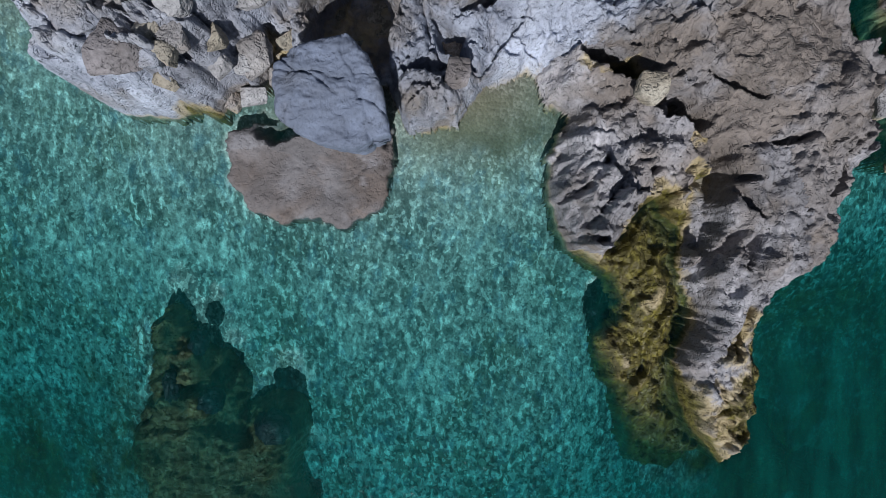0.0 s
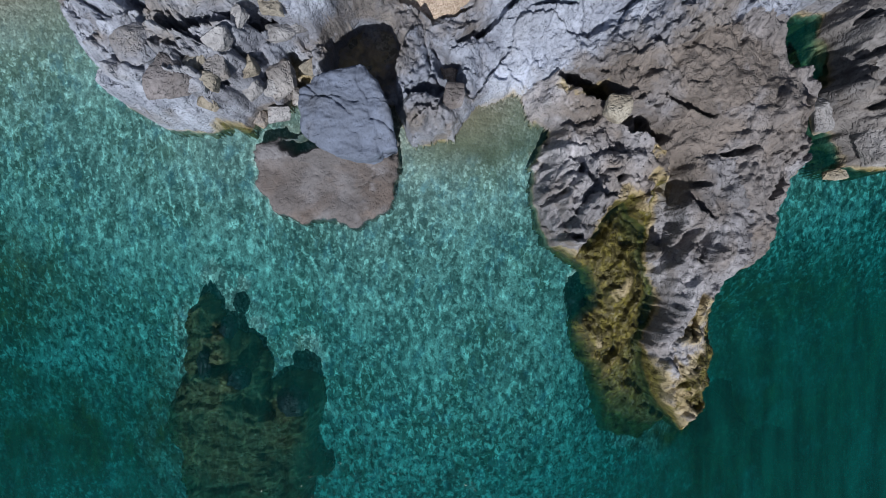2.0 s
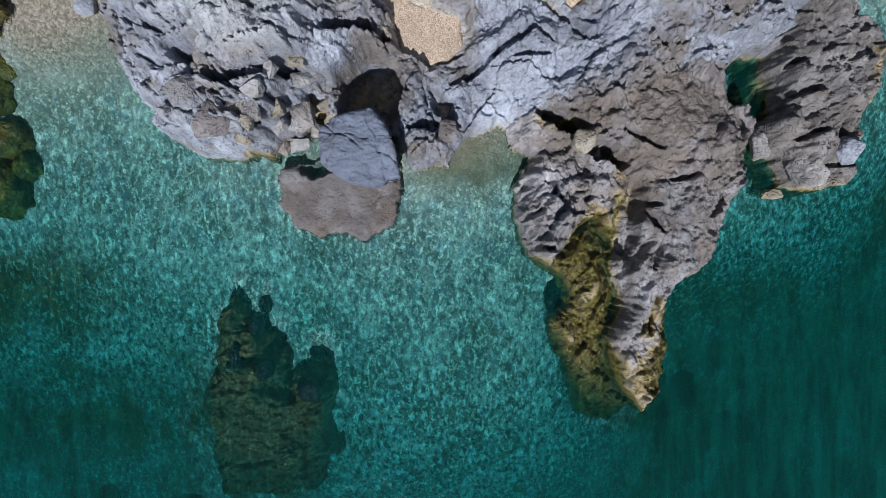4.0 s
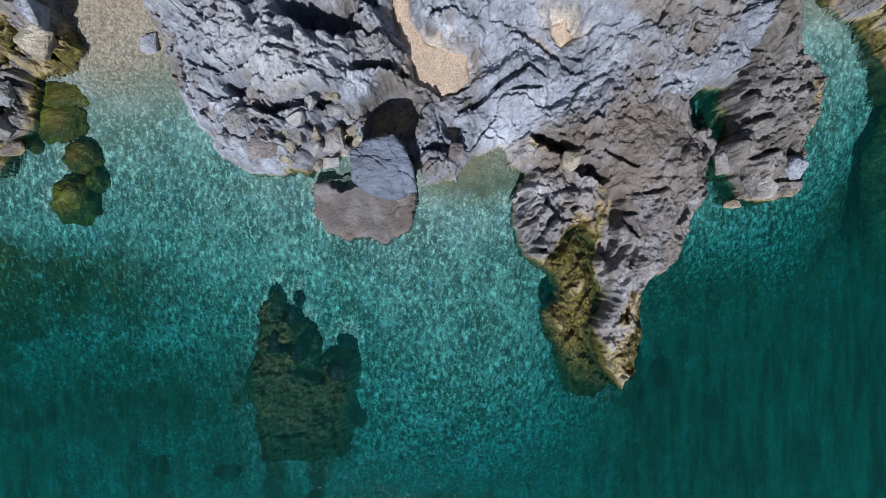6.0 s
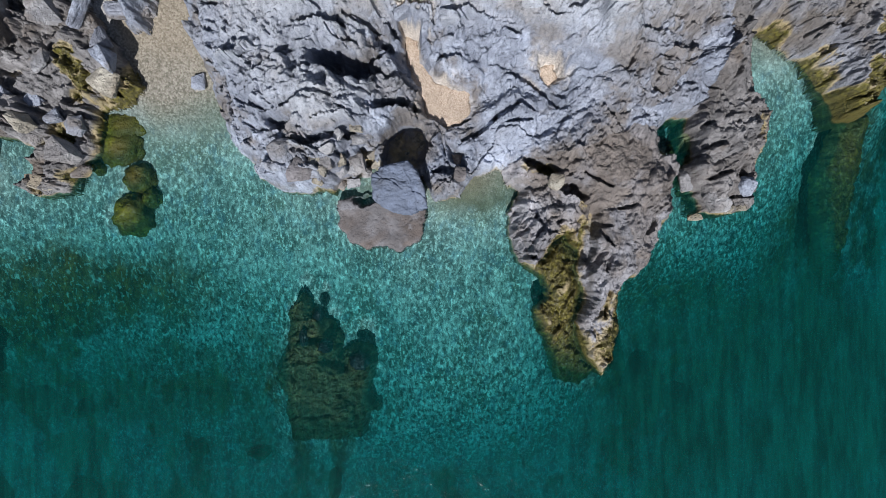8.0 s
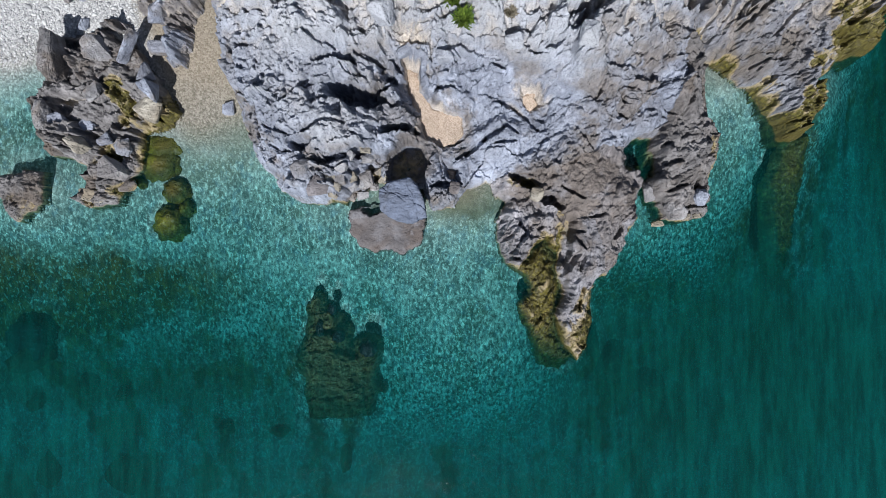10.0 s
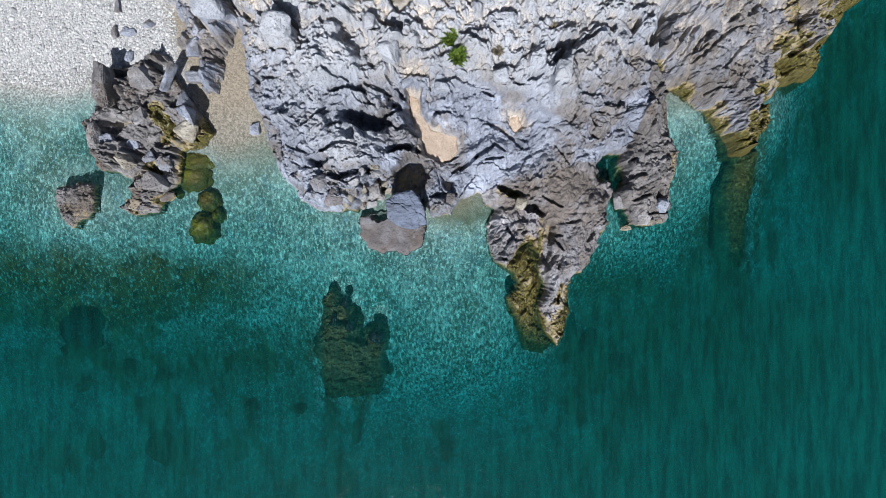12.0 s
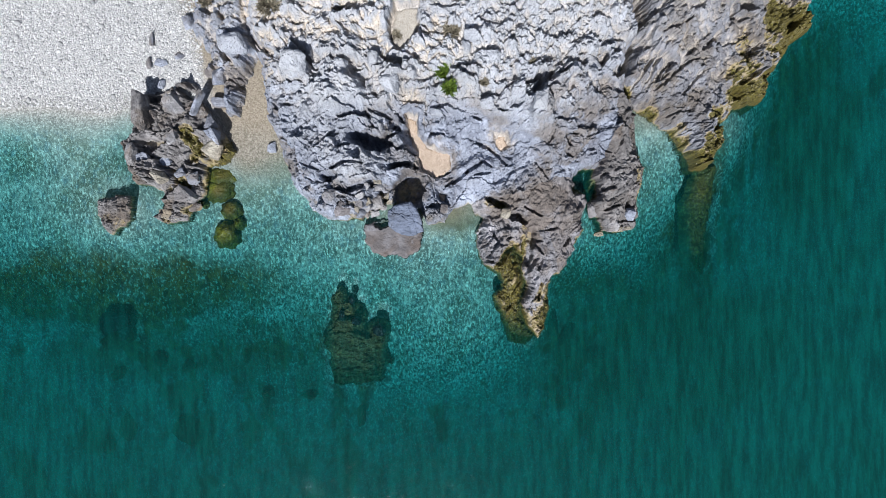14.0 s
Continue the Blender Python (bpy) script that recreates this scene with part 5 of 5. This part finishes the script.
for k, (bx, by, rx, ry, bz, turn, rz) in enumerate(UPLAND):
    chunk("boulder", (bx, by, depth_here(bx, by) + rz * 0.2), (rx, ry, rz), turn, 260 + k, GREY_ROCK, "grey limestone boulder on the rubble of the headland", "boulder", "boulders on the headland", corners=16)

MOSSY = [(-8.75, -0.46, 0.56, 0.61, -0.35, 0, 0.42), (-8.45, 0.68, 0.45, 0.4, -0.25, 0, 0.35), (-8.1, 0.07, 0.24, 0.29, -0.45, 0, 0.3), (-8.92, 1.64,
    0.62, 0.5, -0.2, 20, 0.3), (-9.68, 0.98, 0.16, 0.19, -0.3, 0, 0.2), (-8.81, 2.27, 0.6, 0.42, -0.15, 0, 0.28)]
for k, (bx, by, rx, ry, bz, turn, rz) in enumerate(MOSSY):
    base = min(depth_here(bx, by), -0.35)
    boulder("mossy_boulder", (bx, by, base), (rx, ry, (bz * 0.6 - base) / 1.1), turn, 90 + k, MOSSY_ROCK, "round olive-green weed-covered boulder under shallow water", "boulder", "sunken boulders", detail=4, lumps=0.26, cuts=0)

SUNK = [(-14.71, -5.48, 0.66, 0.60, -1.2, 20, 1.1), (-13.07, -6.74, 0.34, 0.45, -2.2, 0, 0.5), (-11.85, -7.21, 0.31, 0.34, -2.3, 0, 0.5), (-15.53,
    -7.54, 0.46, 0.29, -2.5, 30, 0.5), (-7.66, -8.65, 0.34, 0.26, -2.5, 0, 0.4), (-5.48, -8.82, 0.4, 0.2, -2.4, 0, 0.4), (-12.22, -10.81, 0.71, 0.77,
    -3.3, 0, 0.6)]
SUNK += [(-15.46, -10.59, 0.41, 0.65, -3.3, 0, 0.6), (-16.63, -11.52, 0.3, 0.59, -3.5, 0, 0.6), (-2.86, -9.91, 0.2, 0.64, -3, 0, 0.5), (7.83, -6.32,
    0.68, 0.62, -2, 30, 0.9), (9.49, -7.31, 0.75, 0.4, -2.5, -20, 0.7), (7.02, -5.51, 0.33, 0.44, -1.4, 0, 0.8)]
for k, (bx, by, rx, ry, bz, turn, rz) in enumerate(SUNK):
    boulder("sunken_boulder", (bx, by, -1.75 if k == 0 else depth_here(bx, by) + rz * 0.35), (rx, ry, rz), turn, 120 + k, SUNKEN_ROCK, "dark boulder lying on the deep sea floor", "boulder", "boulders on the sea floor", detail=3)


# dark lumps added where shade falls on reef, ledge and sea floor
SHADE_SPOTS = [(-2.84, -3.68, 0.15, 0.2, -0.5), (-2.64, -4.70, 0.21, 0.19, -0.5), (-1.59, -5.18, 0.27, 0.27, -0.5), (-3.34, -4.42, 0.25, 0.12, -0.5), (4.16, -3.30, 0.19, 0.23, -0.45), (-14.61, -4.78, 0.68, 0.66, -1.3)]
for k, (bx, by, rx, ry, bz) in enumerate(SHADE_SPOTS):
    boulder("weed_clump", (bx, by, bz - 0.14), (rx, ry, 0.14), 30 * k, 160 + k, SHADE_DARK, "blue-black lump standing in for shade on sunken rock", "weed", "dark weed clumps", detail=4, lumps=0.3, cuts=0)


# ---------------------------------------------------------------- ground and water
def lines(lo, hi, step, far):
    core = np.arange(lo, hi, step)
    out = np.geomspace(0.5, far, 26)
    return np.r_[(core[0] - out)[::-1], core, core[-1] + out]


gx, gy = lines(-24, 26, 0.10, 3000), lines(-17, 15, 0.10, 3000)
X, Y = np.meshgrid(gx, gy)
ground_z = floor_height(X, Y)
WEED = [(2.57, -0.45, 1.65, 0.69, -0.3, 0, 0.75), (-15.16, -3.1, 9.54, 2.1, -1.8, 0, 1), (7.9, -4.93, 1.71, 3.13, -2.2, 0, 0.6), (13.64, -2.5, 1.71,
    3.13, -2.2, 0, 0.75), (-12.44, -6.21, 7.44, 2, -2.4, 0, 0.6), (13.58, -6.91, 8.75, 4.38, -3, 0, 0.8), (21.13, 4.23, 3.17, 5.76, -2.6, 0, 0.9),
    (-5.2, -6.5, 1.6, 2.5, -2.2, 0, 0.5)]
WEED += [(-7.45, -5.99, 2.2, 1.47, -1.7, 0, 0.65)]
WEED += [(10.2, -3.3, 2.1, 1.3, -2, 0, 0.75), (14.51, 1.3, 1.07, 3.02, -1.2, 0, 0.9)]
weed = np.zeros(X.shape)
for bx, by, rx, ry, _, turn, much in WEED:
    edge = oval(X + 0.9 * fbm(X, Y, 1.8, 77), Y + 0.9 * fbm(X, Y, 1.8, 78), bx, by, rx, ry, turn)
    weed = np.maximum(weed, much * (1 - smooth(edge, 0.6, 1.15)))
weed = weed * np.clip(1.02 + 0.85 * fbm(X, Y, 0.8, 83, 5, 0.65), 0, 1.2)
weed = np.clip(weed + 0.8 * smooth(fbm(X, Y * 0.6, 1.3, 81, 5, 0.65), 0.08, 0.35) * smooth(-ground_z, 1.7, 2.5), 0, 1)
tagged(sheet("ground", gx, gy, ground_z, np.ones((len(gy) - 1, len(gx) - 1), bool), SHORE, {"weed": weed, "dry": smooth(-X - 0.25 * Y, 7.0, 8.2)}), "white pebble beach sloping into a pebbly sea floor with dark weed and painted light flecks", "ground", "", "structure")

wx_, wy_ = lines(-24, 26, 0.07, 3000), lines(-17, 15, 0.07, 3000)
X, Y = np.meshgrid(wx_, wy_)
bottom = floor_height(X, Y)
ix, iy = np.round((X - xs[0]) / STEP).astype(int), np.round((Y - ys[0]) / STEP).astype(int)
within = (ix >= 0) & (iy >= 0) & (ix < len(xs)) & (iy < len(ys))
bottom[within] = np.maximum(bottom[within], visible[iy[within], ix[within]])
for bx, by, rx, ry, bz, turn, rz in MOSSY:
    o = oval(X, Y, bx, by, rx * 1.1, ry * 1.1, turn)
    bottom = np.maximum(bottom, np.where(o < 1, bz * 0.6 - 0.5 * o ** 2, -9))
for bx, by, rx, ry, bz in SHADE_SPOTS[:5]:
    bottom = np.maximum(bottom, np.where(oval(X, Y, bx, by, rx, ry, 0) < 1, bz, -9))
wet = bottom < 0.06
wet_cells = wet[:-1, :-1] | wet[1:, :-1] | wet[:-1, 1:] | wet[1:, 1:]
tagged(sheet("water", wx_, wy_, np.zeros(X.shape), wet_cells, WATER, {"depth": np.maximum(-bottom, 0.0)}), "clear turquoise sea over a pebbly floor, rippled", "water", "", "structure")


# ---------------------------------------------------------------- plants
def spiky_bush(name, place, radius, count, material, label, seed):
    rng = np.random.default_rng(seed)
    base = new(name)
    base.matrix_world = pose(*place)
    bm = bmesh.new()
    for _ in range(count):
        a, lean = rng.uniform(0, 2 * math.pi), rng.uniform(0.15, 1.25)
        way = Vector((math.cos(a) * math.sin(lean), math.sin(a) * math.sin(lean), math.cos(lean)))
        side = way.cross(Vector((0, 0, 1))).normalized()
        size = radius * rng.uniform(0.6, 1.1)
        w = size * rng.uniform(0.05, 0.09)
        o = Vector((rng.normal() * radius * 0.22, rng.normal() * radius * 0.22, 0))
        mid = o + way * size * 0.6
        tip = o + way * size + Vector((0, 0, -0.12 * size))
        v = [bm.verts.new(q) for q in (o - side * w * 0.4, o + side * w * 0.4, mid + side * w, tip, mid - side * w)]
        bm.faces.new(v)
    part("leaves", bm, material, base)
    bm = bmesh.new()
    bmesh.ops.create_cone(bm, cap_ends=True, segments=8, radius1=radius * 0.16, radius2=radius * 0.07, depth=radius * 0.5)
    part("stem", bm, DRY_TWIG, base)
    return tagged(base, label, "bush", "bushes on the headland")


BUSHES = [(1.7, 5.95, 0.37, 0.37, 3.4, 0), (1.94, 5.17, 0.36, 0.36, 2.8, 0)]
for k, (bx, by, rx, ry, bz, _) in enumerate(BUSHES):
    spiky_bush("green_bush", (bx, by, depth_here(bx, by) + 0.02), rx, 420, GREEN_LEAF, "bright green spiky-leaved bush growing between grey rocks", 5 + k)
DRY = [(-2.46, 8.49, 0.33, 0.37, 3.4, 0), (-0.15, 7.46, 0.28, 0.28, 3.3, 0), (-5.4, 8.79, 0.52, 0.38, 2.8, 0), (2.1, 7.42, 0.37, 0.21, 3.4, 0),
    (-8.39, 9.49, 0.34, 0.19, 2.2, 0), (3.38, 5.52, 0.24, 0.19, 2.8, 0), (5.28, 6.2, 0.28, 0.19, 2.9, 0)]
for k, (bx, by, rx, ry, bz, _) in enumerate(DRY):
    spiky_bush("dry_bush", (bx, by, depth_here(bx, by)), rx, 500, DRY_TWIG, "dry grey-brown cushion bush on stony ground", 25 + k)


# ---------------------------------------------------------------- loose pebbles on the beach
def pebble_field(name, count, seed, spread, low, high, label):
    rng = np.random.default_rng(seed)
    x, y = rng.uniform(*spread[0], count), rng.uniform(*spread[1], count)
    z = floor_height(x, y)
    ok = (z > low) & (z < high)
    x, y, z = x[ok], y[ok], z[ok]
    bm = bmesh.new()
    bmesh.ops.create_icosphere(bm, subdivisions=1, radius=1.0)
    shape = np.array([v.co for v in bm.verts])
    tris = np.array([[v.index for v in f.verts] for f in bm.faces])
    bm.free()
    n, m = len(x), len(shape)
    r = rng.lognormal(math.log(0.027), 0.42, n)
    a = rng.uniform(0, 6.28, n)
    ca, sa = np.cos(a)[:, None], np.sin(a)[:, None]
    sx, sy, sz = r * rng.uniform(0.9, 1.6, n), r * rng.uniform(0.7, 1.1, n), r * rng.uniform(0.4, 0.75, n)
    lx, ly, lz = shape[None, :, 0] * sx[:, None], shape[None, :, 1] * sy[:, None], shape[None, :, 2] * sz[:, None]
    co = np.stack([lx * ca - ly * sa + x[:, None], lx * sa + ly * ca + y[:, None], lz + (z + sz * 0.35)[:, None]], -1).reshape(-1, 3)
    faces = (tris[None] + (np.arange(n) * m)[:, None, None]).reshape(-1, 3)
    return tagged(from_arrays(name, co, faces, PEBBLES), label, "pebbles", "", "stuff")


pebble_field("beach_pebbles", 26000, 4, ((-19.5, -9.2), (3.5, 12.5)), 0.02, 1.4, "white and grey rounded pebbles covering the beach")
